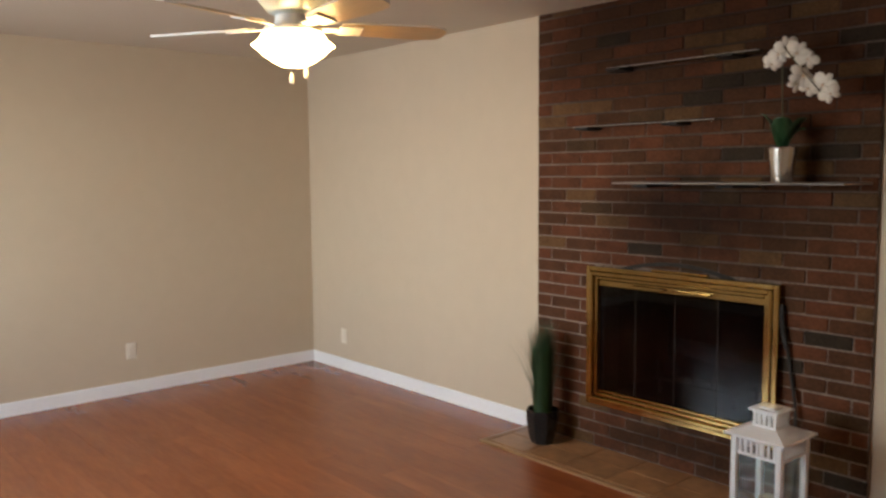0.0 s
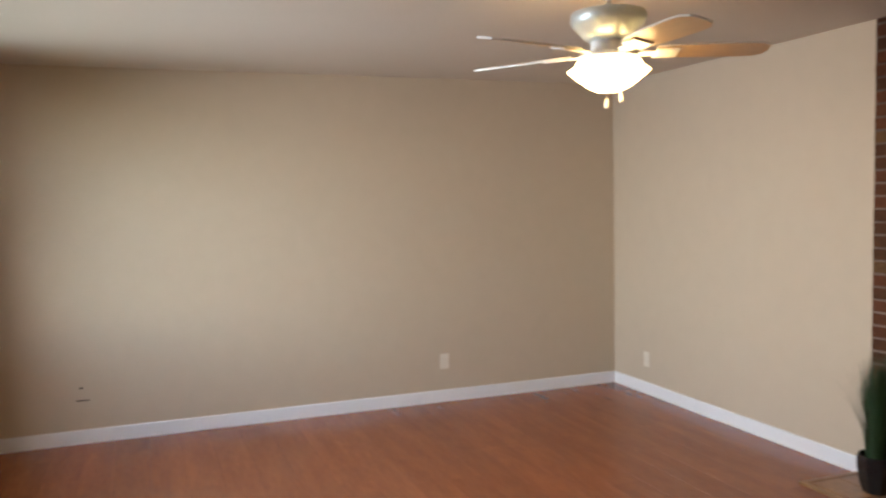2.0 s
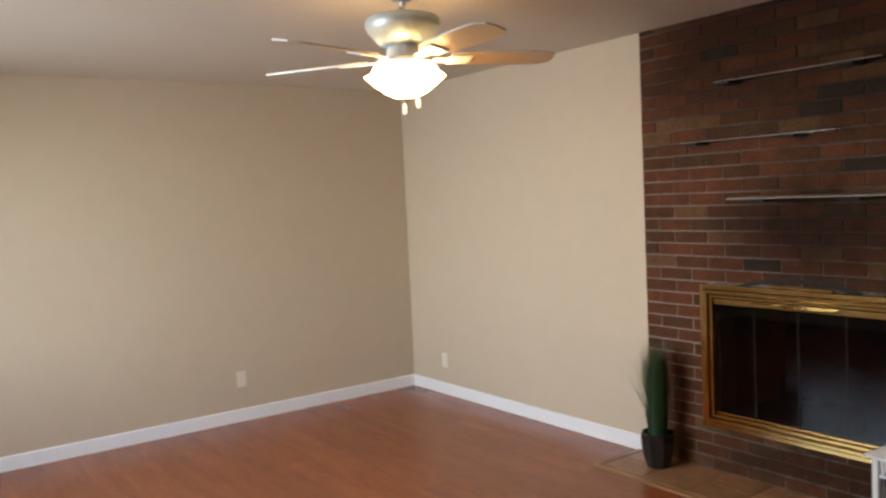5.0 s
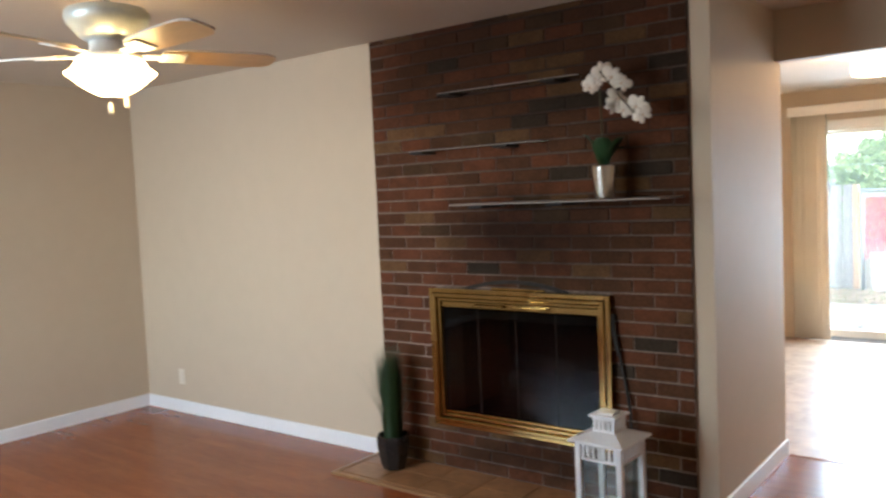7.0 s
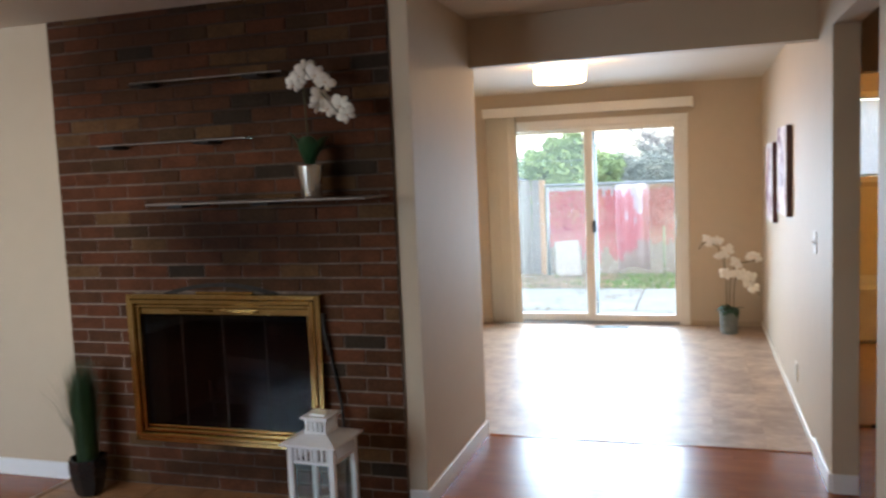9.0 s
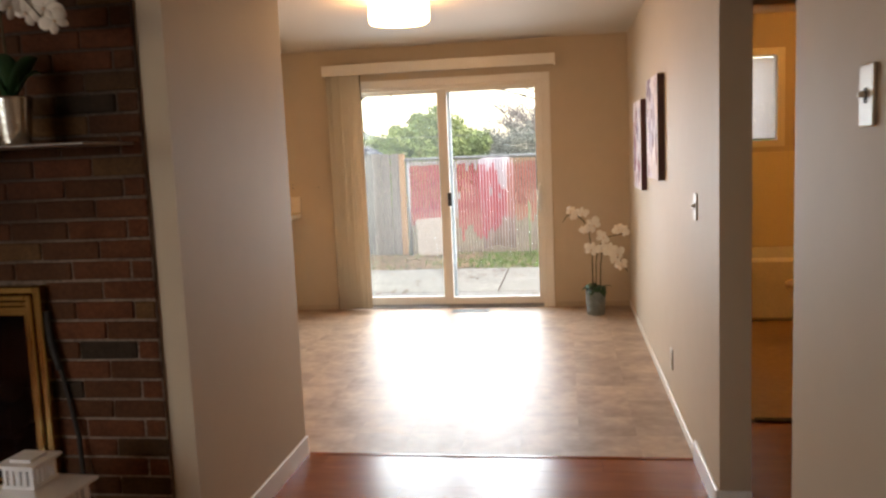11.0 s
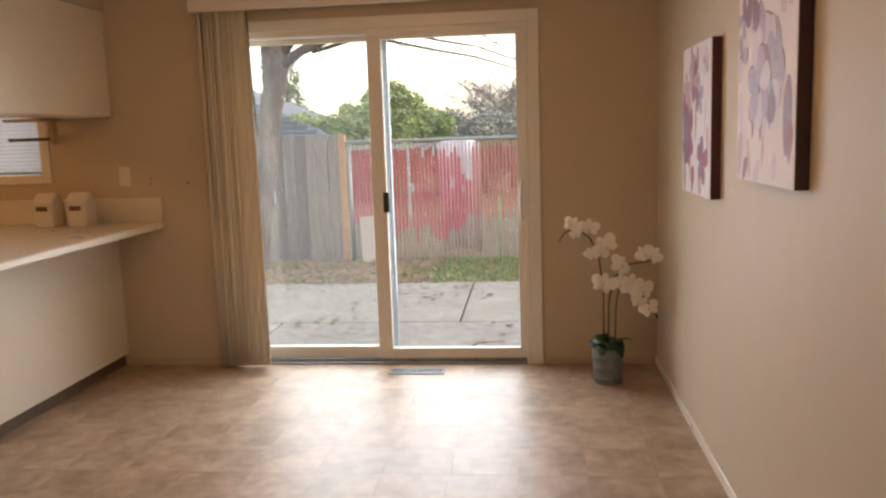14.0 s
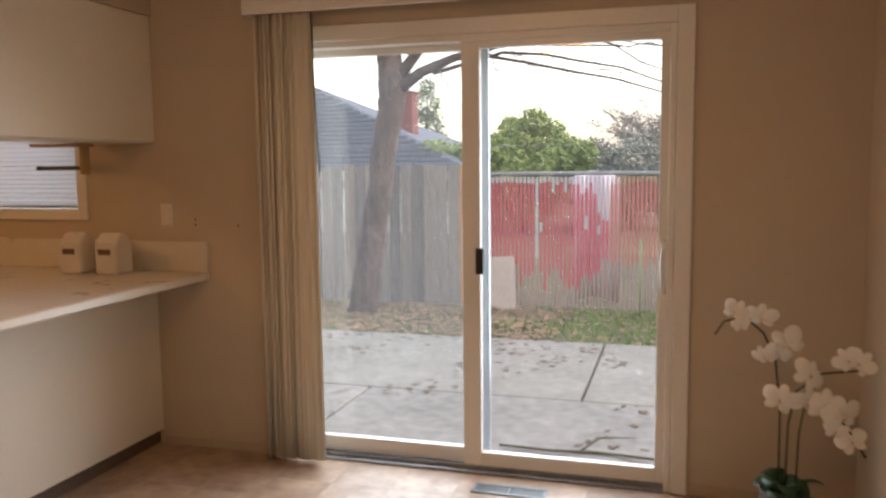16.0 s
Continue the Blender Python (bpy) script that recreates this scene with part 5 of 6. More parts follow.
# ---- yard ----
SOIL = material("grass_and_soil", (0.12, 0.13, 0.05), (0.09, 0.075, 0.05), rough=0.95, scale=0.9, fine=30, bump=0.8, bump_scale=40)
CONC = material("weathered_concrete", (0.285, 0.285, 0.25), (0.16, 0.16, 0.135), rough=0.9, scale=1.7, fine=14, bump=0.4, bump_scale=60, shift=9, rand=0.05)
CONCOLD = material("damp_old_concrete", (0.31, 0.305, 0.285), (0.15, 0.15, 0.13), rough=0.85, scale=1.4, fine=12, bump=0.4, bump_scale=60, shift=9, rand=0.05)
BOARD = ramp_by_object(material("weathered_fence_board", (1, 1, 1), (0.6, 0.58, 0.56), rough=0.9, scale=2.5, fine=16, stretch=(3, 3, 0.25), bump=0.5, shift=30),
                       [(0.0, (0.31, 0.28, 0.245)), (0.25, (0.24, 0.22, 0.195)), (0.5, (0.34, 0.305, 0.265)), (0.72, (0.21, 0.195, 0.175)), (0.9, (0.31, 0.27, 0.22))])
POST = material("fresh_cedar_post", (0.5, 0.3, 0.16), (0.4, 0.23, 0.12), rough=0.8, scale=3, fine=20, stretch=(3, 3, 0.3))
RED = material("faded_red_slat", (0.52, 0.07, 0.09), (0.46, 0.12, 0.13), rough=0.6, scale=2, fine=9, stretch=(1, 3, 0.7))
BARE = material("bare_brown_slat", (0.4, 0.31, 0.26), (0.29, 0.2, 0.16), rough=0.8, scale=3, fine=14)
setting(box("ground", (-400, -400, -0.6), (500, 400, GROUND - 0.03), SOIL, 0), "grass and soil ground of the yard", "ground")
setting(box("doorstep", (XK + 0.141, 0.4, GROUND - 0.02), (XK + 0.17, 3.0, -0.06), CONC, 0.004), "concrete foundation edge under the door", "foundation")
patio = setting(box("pavement", (XK + 0.14, -8, GROUND - 0.05), (12.2, 12, GROUND - 0.02), GAP, 0), "weathered concrete slab patio", "patio")
for xa, xb, ys, mat in ((10.36, 12.2, (-7.9, -4.6, -1.6, 1.4, 4.4, 7.4, 10.4), CONC), (XK + 0.145, 10.36, (-7.9, -3.1, 2.94, 7.4, 10.4), CONCOLD)):
    for ya, yb in zip(ys, ys[1:]):
        under(patio, box("slab", (xa + 0.008, ya + 0.01, GROUND - 0.03), (xb - 0.008, yb - 0.01, GROUND), mat, 0.006))

FX_ = 13.95
wf = thing("wood_fence", (FX_, 8, GROUND), "weathered grey board fence with a cedar end post", "fence")
rg = random.Random(11)
bm = bmesh.new()
add_box(bm, (-0.009, -0.07, 0), (0.009, 0.07, 1.62), 0.003)
bd0 = from_bm("board", bm, BOARD)
for k in range(84):
    o = bd0 if k == 0 else new("board", bd0.data)
    o.matrix_world = pose(FX_ + rg.uniform(-0.006, 0.006), 3.29 + k * 0.1445, GROUND - 0.02 + rg.uniform(-0.015, 0.02), rg.uniform(-0.5, 0.5), 0, rg.uniform(-2, 2))
    under(wf, o)
under(wf, boxes("rail", [((FX_ + 0.012, 3.2, z), (FX_ + 0.05, 15.4, z + 0.09)) for z in (0.1, 1.15)], BARE, 0.003), box("end_post", (FX_ - 0.03, 3.13, GROUND - 0.02), (FX_ + 0.05, 3.215, 1.41), POST, 0.004))

rf = thing("slatted_fence", (FX_, 0, GROUND), "chain-link fence with faded red privacy slats", "fence")
STEEL = material("dull_pipe_steel", (0.42, 0.43, 0.42), (0.3, 0.31, 0.3), rough=0.5, metal=0.5)
under(rf, tube("top_rail", [(FX_ - 0.02, 3.12, 1.315), (FX_ - 0.02, -12, 1.315)], 0.022, STEEL, 10))
for y in (3.08, 0.72, -1.3, -3.7, -6.1):
    under(rf, tube("post", [(FX_ - 0.0, y, GROUND - 0.1), (FX_ - 0.0, y, 1.34)], 0.028, STEEL, 10))
fade = random.Random(3)


def slats(name, mat, span):
    bm = bmesh.new()
    for ya, za, zb in span:
        add_box(bm, (FX_ - 0.008, ya, za), (FX_ + 0.004, ya + 0.029, zb))
    ob = from_bm(name, bm, mat)
    return tagged(ob, kind="stuff")


ORANGE = material("orange_red_slat", (0.5, 0.14, 0.1), (0.44, 0.19, 0.14), rough=0.6, scale=2, fine=9, stretch=(1, 3, 0.7))
reds, oranges, bares, whites, tans = [], [], [], [], []
for k in range(290):
    y = 3.04 - k * 0.046
    if abs(y - 2.31) < 0.023:        # a slat is missing here; a pale strip paints in its bright gap
        whites.append((y, 0.36, 1.26))
        bares.append((y, GROUND, 0.355))
        continue
    edge = 0.28 if y > 2.5 else (0.0 if y > 1.95 else (0.0 + (1.95 - y) * 0.75 if y > 1.5 else 0.34))
    lim = edge + 0.1 * noise.noise(Vector((y * 2.3, 0, 0))) + fade.uniform(-0.06, 0.06) + (fade.uniform(0, 0.25) if 1.95 < y < 2.45 else 0)
    top = 1.21 + 0.03 * noise.noise(Vector((y * 4, 7, 0))) - (fade.uniform(0.02, 0.16) if 1.66 < y < 2.15 and fade.random() < 0.6 else 0) - (fade.uniform(0.22, 0.42) if 1.5 < y < 1.66 else 0)
    (reds if y > 1.5 else oranges).append((y, lim, top))
    bares.append((y, GROUND, lim - 0.002))
    (whites if y > 1.45 else tans).append((y, top + 0.002, 1.28))
    if 1.6 < y < 2.3 and fade.random() < 0.16:                # bleached scraps
        z0 = fade.uniform(0.4, 0.75)
        z1 = z0 + fade.uniform(0.05, 0.14)
        p = reds.pop()
        reds += [(y, p[1], z0 - 0.002), (y, z1 + 0.002, p[2])]
        whites.append((y, z0, z1))
under(rf, tagged(slats("red_slats", RED, reds), "faded red plastic slats"), tagged(slats("orange_slats", ORANGE, oranges), "orange-red faded slats"), tagged(slats("bare_slats", BARE, bares), "bare brown slats"),
      tagged(slats("pale_slats", material("bleached_slat", (0.56, 0.5, 0.52), (0.44, 0.36, 0.38), rough=0.7), whites), "bleached pale slats and a pale gap strip"),
      tagged(slats("tan_slats", material("tan_slat_top", (0.5, 0.3, 0.17), (0.42, 0.24, 0.13), rough=0.7), tans), "tan slat tops"))
bd = thing("leaning_board", (13.8, 2.65, GROUND), "pale plywood offcut leaning on the fence", "board")
pl = box("sheet", (-0.01, -0.2, 0), (0.01, 0.2, 0.6), material("pale_plywood", (0.44, 0.38, 0.32), (0.36, 0.3, 0.25), rough=0.85), 0.003)
pl.matrix_world = pose(13.76, 2.72, GROUND - 0.02, -4, 14, 4)
under(bd, pl)
# pale sheet hung behind the slats
bm = bmesh.new()
rows = []
for i in range(9):
    y = 1.42 + i * 0.07
    top = 1.285 + 0.06 * (i / 8) * (1 - i / 8) * 4 - 0.04 * abs(i - 5) / 5
    rows.append([bm.verts.new((14.35 + 0.05 * math.sin(i * 1.7) + 0.04 * k, y, top - k * 0.3)) for k in range(6)])
for a, b in zip(rows, rows[1:]):
    for k in range(5):
        bm.faces.new((a[k], a[k + 1], b[k + 1], b[k]))
tarp = tagged(from_bm("tarp", bm, material("white_tarp", (0.78, 0.75, 0.78), (0.68, 0.64, 0.68), rough=0.5, scale=4), True), "white tarp hanging behind the slatted fence", "tarp")
tarp.modifiers.new("thick", "SOLIDIFY").thickness = 0.004
gw = tube("garden_stake", [(13.8, 1.17, GROUND - 0.1), (13.82, 1.17, 0.6)], 0.012, material("dull_green_stake", (0.24, 0.3, 0.14), rough=0.5), 8)
tagged(gw, "dull green garden stake by the fence", "stake")

# grass strip and leaf litter
rg = random.Random(21)
bm = bmesh.new()
for k in range(16000):
    x, y = rg.uniform(12.2, 13.93), rg.uniform(-4, 9)
    if rg.random() > (0.95 if y < 2.2 + 0.5 * math.sin(x * 5) else 0.1):
        continue
    h, a, w = rg.uniform(0.03, 0.085), rg.uniform(0, 6.28), 0.007
    dx, dy = math.cos(a), math.sin(a)
    z = GROUND - 0.032
    bm.faces.new((bm.verts.new((x - dx * w, y - dy * w, z)), bm.verts.new((x + dx * w, y + dy * w, z)), bm.verts.new((x + rg.uniform(-0.03, 0.03), y + rg.uniform(-0.03, 0.03), z + h))))
tagged(from_bm("lawn_grass", bm, material("lawn_blade", (0.16, 0.28, 0.05), (0.11, 0.19, 0.04), rough=0.7, scale=3)), "short green lawn grass along the fence", "grass", kind="stuff")


def litter(name, n, xr, yr, dens, mat, label):
    bm = bmesh.new()
    for k in range(n):
        x, y = rg.uniform(*xr), rg.uniform(*yr)
        if not dens(x, y):
            continue
        s, a, t = rg.uniform(0.02, 0.05), rg.uniform(0, 6.28), rg.uniform(-0.5, 0.5)
        c, d = math.cos(a) * s, math.sin(a) * s
        z = GROUND + rg.uniform(-0.028, 0.015) if x > 12.2 else GROUND + 0.006
        bm.faces.new([bm.verts.new(p) for p in ((x - c, y - d, z), (x + d * 0.5, y - c * 0.5, z + s * t * 0.4), (x + c, y + d, z + 0.004), (x - d * 0.5, y + c * 0.5, z - s * t * 0.2))])
    return tagged(from_bm(name, bm, mat), label, "leaf litter", kind="stuff")


litter("leaf_litter", 13000, (12.25, 13.9), (-3, 9), lambda x, y: rg.random() < (0.9 if y > 1.9 else 0.22), material("dry_leaf", (0.36, 0.25, 0.15), (0.2, 0.13, 0.08), rough=0.9, scale=7), "dry brown leaves along the fence")
litter("patio_leaves", 1500, (8.7, 12.2), (-2, 6), lambda x, y: noise.noise(Vector((x * 0.8, y * 0.8, 3))) > 0.05, material("wet_dark_leaf", (0.1, 0.075, 0.055), (0.17, 0.12, 0.08), rough=0.8, scale=7), "scattered dark leaves and twigs on the patio")
tw = thing("fallen_twig", (9.2, 1.2, GROUND), "dark forked twig lying on the patio", "twig")
tz = GROUND + 0.012
under(tw, tube("twig", [(9.35, 1.75, tz), (9.3, 1.45, tz + 0.01), (9.36, 1.2, tz), (9.3, 0.85, tz + 0.01), (9.42, 0.6, tz)], [0.007, 0.009, 0.01, 0.008, 0.004], STEM, 6),
      tube("side_twig", [(9.33, 1.3, tz), (9.55, 1.2, tz + 0.02), (9.66, 1.0, tz)], [0.007, 0.006, 0.003], STEM, 6))

# bare tree in front of the fence
BARK = material("scaly_brown_bark", (0.16, 0.115, 0.092), (0.04, 0.029, 0.024), rough=0.95, scale=5, fine=22, bump=1.0, bump_scale=30, stretch=(3, 3, 0.8), mix=0.45)
tree = thing("bare_tree", (13.3, 4.08, GROUND), "leaning bare tree with forked grey limbs", "tree")
path = [(13.3, 4.19, GROUND - 0.1), (13.3, 4.12, 0.2), (13.3, 4.0, 0.9), (13.3, 3.9, 1.5), (13.3, 3.8, 2.1), (13.3, 3.79, 2.35), (13.32, 3.83, 2.7), (13.4, 3.9, 3.8), (13.5, 3.98, 5.0), (13.6, 4.08, 6.6)]
girth = [0.19, 0.15, 0.138, 0.135, 0.15, 0.155, 0.12, 0.09, 0.06, 0.03]
fine_path, fine_girth, rg = [], [], random.Random(14)
for (p, q), (ra, rb) in zip(zip(path, path[1:]), zip(girth, girth[1:])):
    for i in range(5):
        t = i / 5
        fine_path.append(Vector(p).lerp(Vector(q), t) + Vector((0, rg.uniform(-0.01, 0.01), 0)))
        fine_girth.append((ra + (rb - ra) * t) * rg.uniform(0.95, 1.06))
bm = bmesh.new()
add_tube(bm, fine_path, fine_girth, 18)
for v in bm.verts:                       # knobbly, ridged bark
    v.co.y += 0.02 * noise.noise(v.co * 9)
    v.co.x += 0.02 * noise.noise(v.co * 9 + Vector((5, 5, 5)))
under(tree, from_bm("trunk", bm, BARK, True))
rg = random.Random(17)
limbs = [([(13.3, 3.76, 2.2), (13.25, 3.45, 2.4), (13.15, 3.06, 2.52), (13.0, 2.56, 2.6), (12.8, 1.86, 2.62)], 0.075), ([(13.3, 3.76, 2.3), (13.3, 3.5, 2.62), (13.2, 3.16, 2.9), (13.1, 2.66, 3.4), (13, 2.06, 4)], 0.075),
         ([(13.32, 3.74, 2.6), (13.5, 4.26, 3.2), (13.6, 4.86, 3.8), (13.7, 5.66, 4.2)], 0.07)]
limbs += [([(13.22, 3.3, 2.38), (13.2, 2.7, 2.53), (13.2, 2.3, 2.45), (13.2, 1.88, 2.35), (13.2, 1.4, 2.25), (13.2, 1.0, 2.12), (13.2, 0.5, 1.95)], 0.024),
          ([(13.22, 3.2, 2.4), (13.2, 2.55, 2.56), (13.2, 2.1, 2.52), (13.2, 1.76, 2.44), (13.2, 1.35, 2.36), (13.2, 1.0, 2.22), (13.2, 0.4, 2.1)], 0.022)]
for pts, r in limbs:
    under(tree, tube("limb", pts, [r * (1 - 0.75 * i / (len(pts) - 1)) for i in range(len(pts))], BARK, 10))
bm = bmesh.new()
for (sx, sy, sz), (ex, ey, ez), r in (((13.2, 2.45, 2.55), (13.1, 1.95, 2.0), 0.01), ((13.2, 1.6, 2.3), (13.1, 0.6, 2.05), 0.009), ((12.9, 2.3, 2.62), (12.4, 0.4, 2.05), 0.016), ((13.0, 2.7, 2.6), (12.6, 0.2, 2.3), 0.014), ((12.8, 2.0, 2.62), (12.3, -0.6, 2.45), 0.014), ((13, 2.4, 3.7), (12.5, 0.3, 2.75), 0.016),
                                     ((12.75, 1.8, 2.6), (12.4, -0.2, 1.95), 0.01), ((13.2, 3.3, 2.5), (13.0, 2.9, 1.75), 0.012), ((13.1, 2.7, 2.55), (13.0, 2.2, 1.6), 0.01), ((12.9, 2.2, 2.6), (12.7, 1.5, 1.75), 0.009)):
    a, b = Vector((sx, sy, sz)), Vector((ex, ey, ez))
    pts = [a.lerp(b, i / 8) + Vector((0, rg.uniform(-0.04, 0.04), rg.uniform(-0.05, 0.05) + 0.12 * math.sin(math.pi * i / 8))) for i in range(9)]
    add_tube(bm, pts, [r * (1 - 0.8 * i / 8) for i in range(9)], 5)
    for j in (2, 3, 4, 5, 6, 7):
        q = pts[j]
        e = q + Vector((rg.uniform(-0.1, 0.1), rg.uniform(-0.5, -0.1), rg.uniform(-0.3, 0.3)))
        add_tube(bm, [q, q.lerp(e, 0.5) + Vector((0, 0, rg.uniform(-0.04, 0.06))), e], [r * 0.4, r * 0.25, 0.001], 4)
under(tree, tagged(from_bm("twigs", bm, BARK), "thin bare twigs", kind="stuff"))


def leafy(name, at, lumps, n, leaf, mats, label, seed, trunk=0.12):
    """A tree or shrub: trunk and limbs, and a crown of many small leaves gathered in uneven lumps."""
    rg = random.Random(seed)
    e = thing(name, at, label, "tree")
    base = Vector(at)
    under(e, tube("trunk", [base, base + Vector((0, 0.1, lumps[0][2] * 0.5)), base + Vector(lumps[0][:3])], [trunk, trunk * 0.8, trunk * 0.3], BARK, 8))
    bm = bmesh.new()
    for lx, ly, lz, lr in lumps:
        c = Vector((lx, ly, lz)) + base
        add_tube(bm, [base + Vector((0, 0, lumps[0][2] * 0.4)), (base + c) / 2 + Vector((0, 0, 0.3)), c], [trunk * 0.5, trunk * 0.3, 0.01], 5)
    under(e, from_bm("limbs", bm, BARK))
    bm = bmesh.new()
    total = sum(l[3] ** 2 for l in lumps)
    for lx, ly, lz, lr in lumps:
        for k in range(int(n * lr * lr / total)):
            v = Vector((rg.gauss(0, 1), rg.gauss(0, 1), rg.gauss(0, 1))).normalized()
            q = 1 + 0.5 * noise.noise(v * 2.6 + Vector((lx, ly, lz)))
            p = base + Vector((lx, ly, lz)) + v * lr * q * rg.uniform(0.6, 1.05)
            u = Vector((rg.uniform(-1, 1), rg.uniform(-1, 1), rg.uniform(-1, 1))).normalized()
            w = u.orthogonal().normalized()
            s = leaf * rg.uniform(0.6, 1.3)
            f = bm.faces.new([bm.verts.new(p + d) for d in (-u * s, w * s * 0.5, u * s, -w * s * 0.5)])
            f.material_index = 0 if rg.random() < 0.6 else 1
    under(e, tagged(from_bm("leaves", bm, list(mats)), kind="stuff"))
    return e


G1 = material("yellow_green_leaf", (0.27, 0.33, 0.09), (0.19, 0.25, 0.065), rough=0.6, scale=2)
G2 = material("mid_green_leaf", (0.2, 0.28, 0.08), (0.14, 0.2, 0.06), rough=0.6, scale=2)
G3 = material("grey_green_leaf", (0.27, 0.28, 0.23), (0.19, 0.2, 0.16), rough=0.7, scale=2)
G4 = material("olive_dark_leaf", (0.19, 0.2, 0.15), (0.13, 0.14, 0.11), rough=0.7, scale=2)
leafy("garden_tree", (24, 4.3, GROUND), [(0, 0.2, 2.0, 0.6), (0.3, -0.5, 2.15, 0.5), (-0.2, 0.75, 1.75, 0.55), (0.1, -1.0, 1.65, 0.6), (0.2, 1.5, 1.6, 0.55), (0, 2.2, 1.75, 0.45), (0.2, 2.9, 1.35, 0.5), (0, 0, 1.2, 1.0), (0, 1.2, 0.9, 0.9), (0, -0.2, 2.55, 0.36), (0.3, 0.4, 2.45, 0.3), (-0.2, -1.45, 1.85, 0.28), (0, 1.0, 2.15, 0.25), (0.5, 0.1, 1.7, 0.7)], 52000, 0.05, (G1, G2), "bright green leafy garden tree", 1)
leafy("garden_tree", (25.5, 1.9, GROUND), [(0, 0, 1.4, 0.9), (0.3, 1.0, 1.6, 0.7), (0, -1.1, 1.1, 0.8), (0, 0.5, 0.8, 1.0), (0, -1.9, 0.9, 0.7)], 30000, 0.04, (G3, G4), "grey-green hazy garden tree", 2)
# leafless tree, a grey haze of fine twigs
HAZE = material("pale_grey_twig", (0.4, 0.36, 0.33), (0.3, 0.27, 0.25), rough=0.9, scale=6)
gt = thing("bare_garden_tree", (27, 1.2, GROUND), "leafless garden tree with a haze of grey twigs", "tree")
under(gt, tube("trunk", [(27, 1.2, GROUND - 0.1), (27, 1.25, 0.8), (27, 1.2, 1.6)], [0.12, 0.1, 0.07], HAZE, 8))
rg = random.Random(31)
bm = bmesh.new()
for i in range(26):
    a, lean = rg.uniform(0, 6.283), rg.uniform(0.25, 1.0)
    tip = Vector((27 + 1.2 * lean * math.cos(a), 1.2 + 2.1 * lean * math.sin(a), rg.uniform(2.3, 3.5) - 0.7 * lean))
    root = Vector((27, 1.2, rg.uniform(0.7, 1.6)))
    limb = [root.lerp(tip, k / 6) + Vector((0, 0, 0.25 * math.sin(math.pi * k / 6))) for k in range(7)]
    add_tube(bm, limb, [0.035 * (1 - 0.85 * k / 6) for k in range(7)], 4)
    for j in range(46):
        k = rg.uniform(1.5, 6)
        p = limb[int(k)].lerp(limb[min(6, int(k) + 1)], k % 1)
        v = Vector((rg.uniform(-0.5, 0.5), rg.uniform(-0.6, 0.6), rg.uniform(-0.1, 0.55)))
        add_tube(bm, [p, p + v * 0.5 + Vector((0, 0, rg.uniform(-0.06, 0.06))), p + v], [0.011, 0.008, 0.003], 3)
under(gt, tagged(from_bm("twigs", bm, HAZE), "fine grey bare twigs", kind="stuff"))
leafy("garden_tree", (17, 0.55, GROUND), [(0, 0, 1.5, 0.36), (0, -0.4, 1.65, 0.42), (0, -0.9, 1.6, 0.5), (0, -0.3, 1.2, 0.5)], 4000, 0.035, (G1, G2), "small green shrub behind the fence", 3, 0.05)
leafy("garden_tree", (30, 8.6, GROUND), [(0, 0, 3.5, 0.5), (0, 0.1, 2.7, 0.7), (0, -0.1, 1.8, 0.9), (0, 0, 4.1, 0.3)], 6000, 0.06, (G3, G2), "slim conifer behind the fence", 4)
leafy("garden_tree", (27, -4.5, GROUND), [(0, 0, 1.6, 1.2), (0, 1.5, 1.4, 1.0), (0, -1.6, 1.7, 1.1), (0, -3, 1.4, 1.2), (0, -0.5, 0.8, 1.2)], 12000, 0.06, (G2, G4), "far green hedge trees", 6)

# neighbour's house
ROOF = material("grey_blue_shingle", (0.14, 0.155, 0.18), (0.09, 0.1, 0.12), rough=0.85, scale=3, fine=40, stretch=(1, 1, 6))
nb = thing("neighbour_house", (26, 14, GROUND), "low neighbour house with grey shingle roof and brick chimney", "house")
bm = bmesh.new()
ends = []
for y in (5.3, 22):
    ends.append([bm.verts.new(p) for p in ((23.0, y, 1.3), (26.5, y + (5.5 if y < 10 else 0), 3.65), (30, y, 1.3))])
a, b = ends
bm.faces.new((a[0], a[1], b[1], b[0]))
bm.faces.new((a[1], a[2], b[2], b[1]))
bm.faces.new(a)
bm.faces.new(b)
bm.faces.new((a[0], a[2], b[2], b[0]))
under(nb, from_bm("roof", bm, ROOF), box("wall", (23.4, 5.8, GROUND - 0.1), (29.6, 21.5, 1.295), material("pale_siding", (0.6, 0.58, 0.54), rough=0.8, scale=1, fine=20), 0),
      boxes("chimney", [((25.0, 7.45, 1.8), (25.5, 7.8, 3.25)), ((24.96, 7.41, 3.25), (25.54, 7.84, 3.33))], material("red_chimney_brick", (0.24, 0.085, 0.065), (0.15, 0.05, 0.04), rough=0.9, scale=6, fine=40), 0.01),
      box("window", (23.385, 10, 0.3), (23.4, 11.4, 1.1), BLACK, 0))

bm = bmesh.new()
for k in range(1, 20):
    x, z = 23.0 + 3.5 * k / 20, 1.3 + 2.35 * k / 20
    add_box(bm, (x - 0.09, 5.3 + 5.5 * k / 20 + 0.1, z - 0.03), (x + 0.03, 21.9, z + 0.035))
under(nb, tagged(from_bm("shingle_courses", bm, ROOF), kind="stuff"))
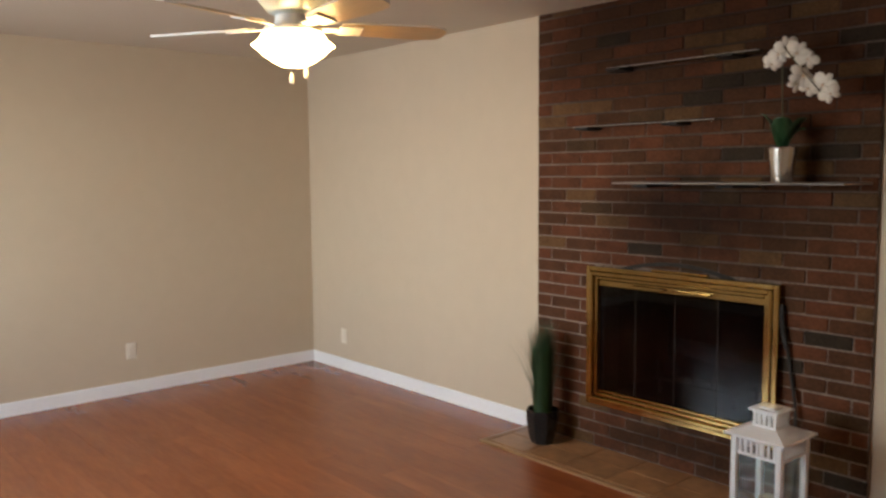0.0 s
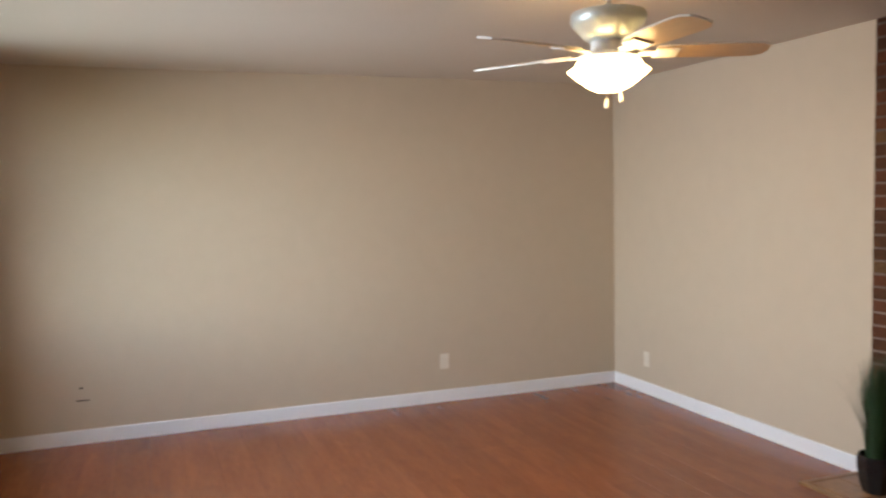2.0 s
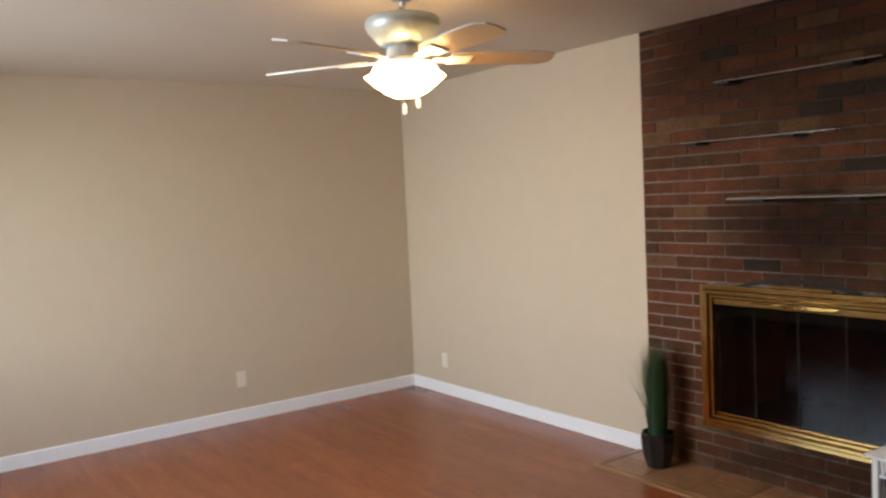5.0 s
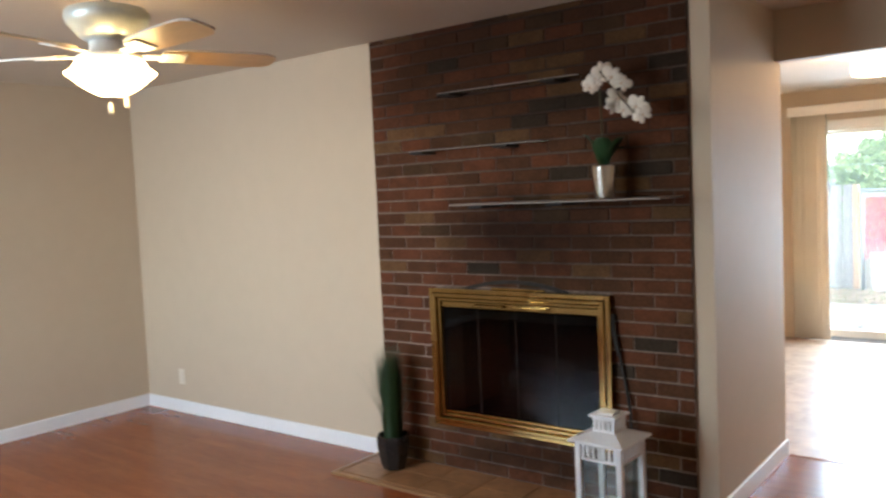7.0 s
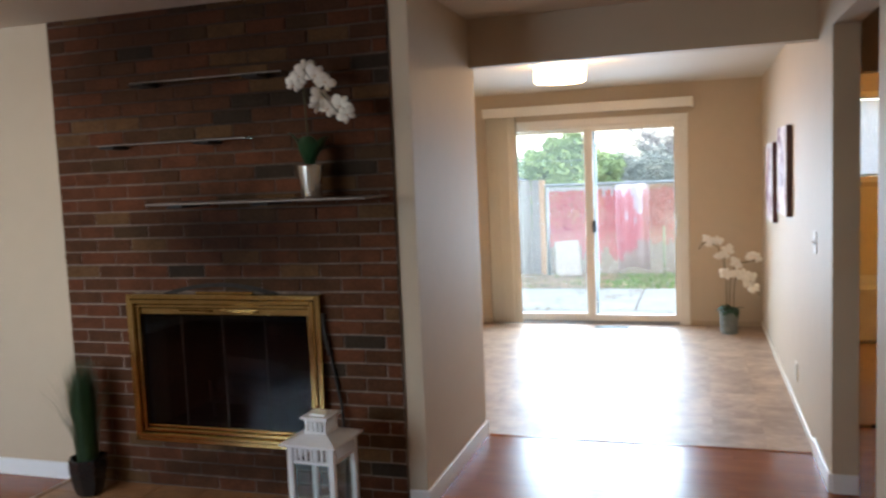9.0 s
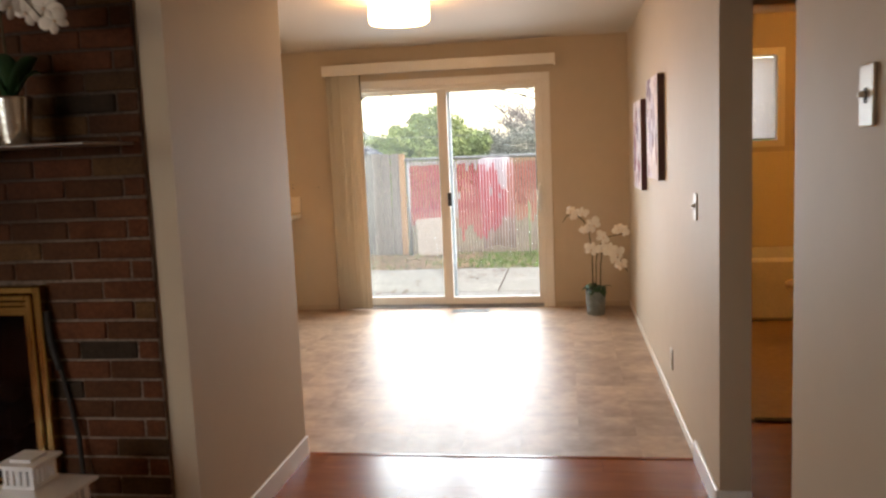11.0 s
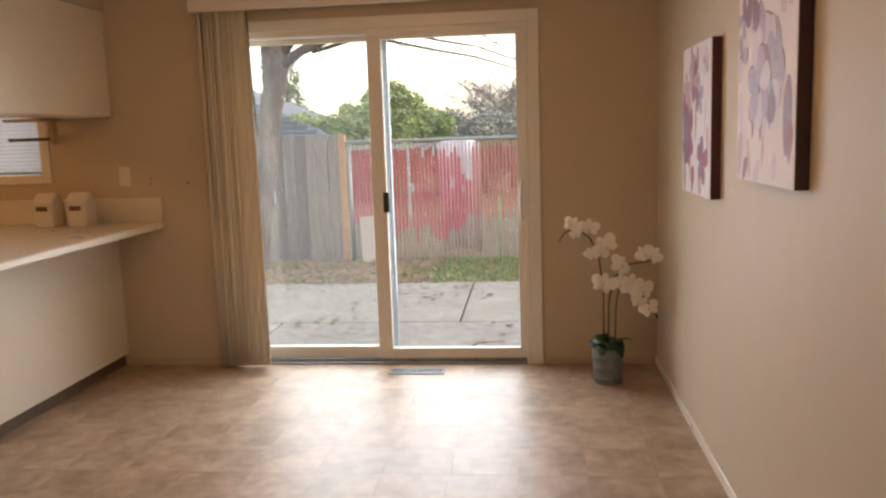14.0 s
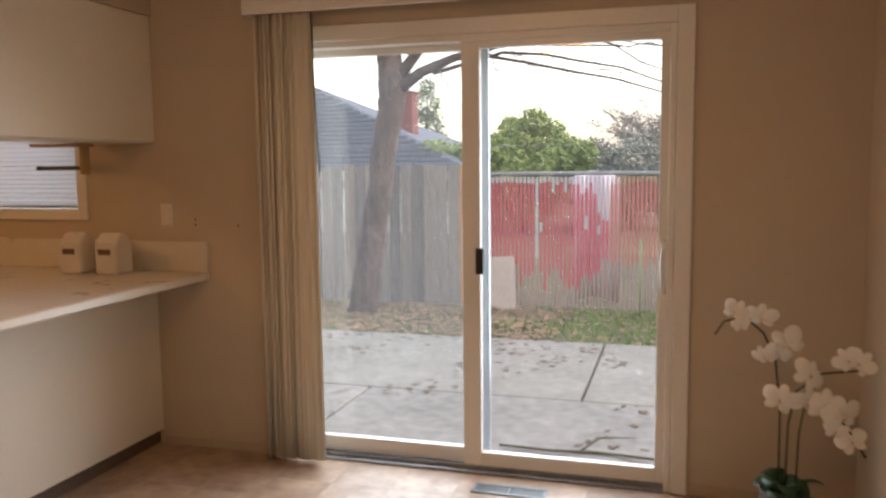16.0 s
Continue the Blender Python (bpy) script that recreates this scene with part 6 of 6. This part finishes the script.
# overhead wire
wr = thing("overhead_wire", (22.15, 40, GROUND), "thin pale overhead wire between wooden poles", "wire")
under(wr, tube("pole", [(22.15, 40, GROUND - 0.1), (22.15, 40, 4.6)], 0.11, BARK, 10), tube("pole", [(22.15, -44, GROUND - 0.1), (22.15, -44, 3.6)], 0.11, BARK, 10))
WIRE = material("grey_cable", (0.3, 0.3, 0.3), rough=0.6)
for z0, z1, x in ((2.3, 2.3, 22.1),):
    under(wr, tube("wire", [(x, 40 - 6 * i, z0 + (z1 - z0) * i / 14 - 0.5 * math.sin(math.pi * i / 14)) for i in range(15)], 0.005, WIRE, 6))

# ---- pieces: bricks, planks, tiles ----
wall_b = thing("wall_bricks", (XE, 2.9, 0), "dark red-brown brick chimney wall up to the ceiling", "brick wall")
wall_b["kind"] = "structure"
COURSE, LEN = 0.0685, 0.212
# smoke over the opening, darker upper wall and right side, smudges at the foot
darkened(BRICK, wall_b, ((2.85, 1.28, 0.6, 0.3, 0.8), (2.2, 1.8, 0.3, 0.5, 0.35), (2.9, 2.35, 1.5, 0.55, 0.55), (2.95, 0.13, 0.7, 0.15, 0.55)))
darkened(MORTAR, wall_b, ((2.8, 1.3, 0.7, 0.36, 0.97), (2.9, 2.25, 1.6, 0.85, 0.98), (2.15, 1.75, 0.35, 0.5, 0.6), (2.95, 0.13, 0.7, 0.15, 0.85)), (0.12, 0.085, 0.065))
rg = random.Random(5)
brick_meshes = {}


def brick_mesh(w):
    """A brick w long, with slightly worn corners; shared by all of that length."""
    key = round(w, 3)
    if key not in brick_meshes:
        bm = bmesh.new()
        add_box(bm, (-0.012, -w / 2, -0.0292), (0.012, w / 2, 0.0292), 0.003)
        for v in bm.verts:
            v.co += Vector((0, rg.uniform(-0.0012, 0.0012), rg.uniform(-0.001, 0.001)))
        me = bpy.data.meshes.new("brick")
        bm.to_mesh(me)
        bm.free()
        me.materials.append(BRICK)
        brick_meshes[key] = me
    return brick_meshes[key]


c = 0
while True:
    z = 0.012 + (c + 0.5) * COURSE
    if z > ZC + 0.025:
        break
    spans = [(YB0 + 0.002, YB1 - 0.002)]
    if FZ0 + 0.03 < z + 0.03 and z - 0.03 < FZ1 - 0.03:
        spans = [(YB0 + 0.002, FY0 + 0.03), (FY1 - 0.03, YB1 - 0.002)]
    for sa, sb in spans:
        y = YB1 - 0.002 - (0.5 * LEN if c % 2 else 0) + (LEN if c % 2 else 0)
        while y > sa:
            lo, hi = max(sa, y - LEN + 0.006), min(sb, y)
            if hi - lo > 0.03:
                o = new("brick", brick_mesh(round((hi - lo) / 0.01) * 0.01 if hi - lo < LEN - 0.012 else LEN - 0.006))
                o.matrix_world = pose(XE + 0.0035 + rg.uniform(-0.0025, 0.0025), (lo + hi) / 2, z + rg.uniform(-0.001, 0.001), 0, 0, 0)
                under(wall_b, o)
            y -= LEN
    c += 1

laminate = bpy.data.objects["floor"]
PW, PL = 0.192, 1.28


def plank_mesh(w, ln):
    bm = bmesh.new()
    add_box(bm, (-w / 2 + 0.0004, -ln / 2 + 0.0004, -0.011), (w / 2 - 0.0004, ln / 2 - 0.0004, 0))
    me = bpy.data.meshes.new("plank")
    bm.to_mesh(me)
    bm.free()
    me.materials.append(WOOD)
    return me


planks, rg = {}, random.Random(9)


def lay(x0, x1, y0, y1):
    x, k = x0, 0
    while x < x1 - 0.01:
        w = min(PW, x1 - x)
        y = y0 - (0.0, 0.43, 0.86)[k % 3]
        while y < y1:
            a, b = max(y, y0), min(y + PL, y1)
            if b - a > 0.02:
                key = (round(w, 3), round(b - a, 3))
                if key not in planks:
                    planks[key] = plank_mesh(w, b - a)
                o = new("plank", planks[key])
                o.location = (x + w / 2, (a + b) / 2, 0)
                under(laminate, o)
            y += PL
        x += PW
        k += 1


lay(XW, 3.33, YS, YN)
lay(3.33, XE, YS, YB0)
lay(3.33, XE, 3.946, YN)
lay(XE, XH - 0.01, YS, YP)
lay(XS0 - 0.2, 5.38, -2.88, YS - 0.001)
vin = bpy.data.objects["floor_kitchen"]
T = 0.281
bm = bmesh.new()
add_box(bm, (-T / 2 + 0.0004, -T / 2 + 0.0004, -0.0039), (T / 2 - 0.0004, T / 2 - 0.0004, 0))
tile_me = bpy.data.meshes.new("tile")
bm.to_mesh(tile_me)
bm.free()
tile_me.materials.append(VINYL)
x = XH + 0.012 + T / 2
while x + T / 2 < XK + 0.2:
    y = 0.021 + T / 2
    while y < 4.3:
        o = new("tile", tile_me)
        o.matrix_world = pose(min(x, XK - T / 2 + 0.004) if x + T / 2 > XK else x, y, 0.0003 if x + T / 2 > XK else 0, 0, 0, 90 * random.Random(int(x * 100) * 977 + int(y * 100)).randint(0, 3))
        under(vin, o)
        y += T
    x += T
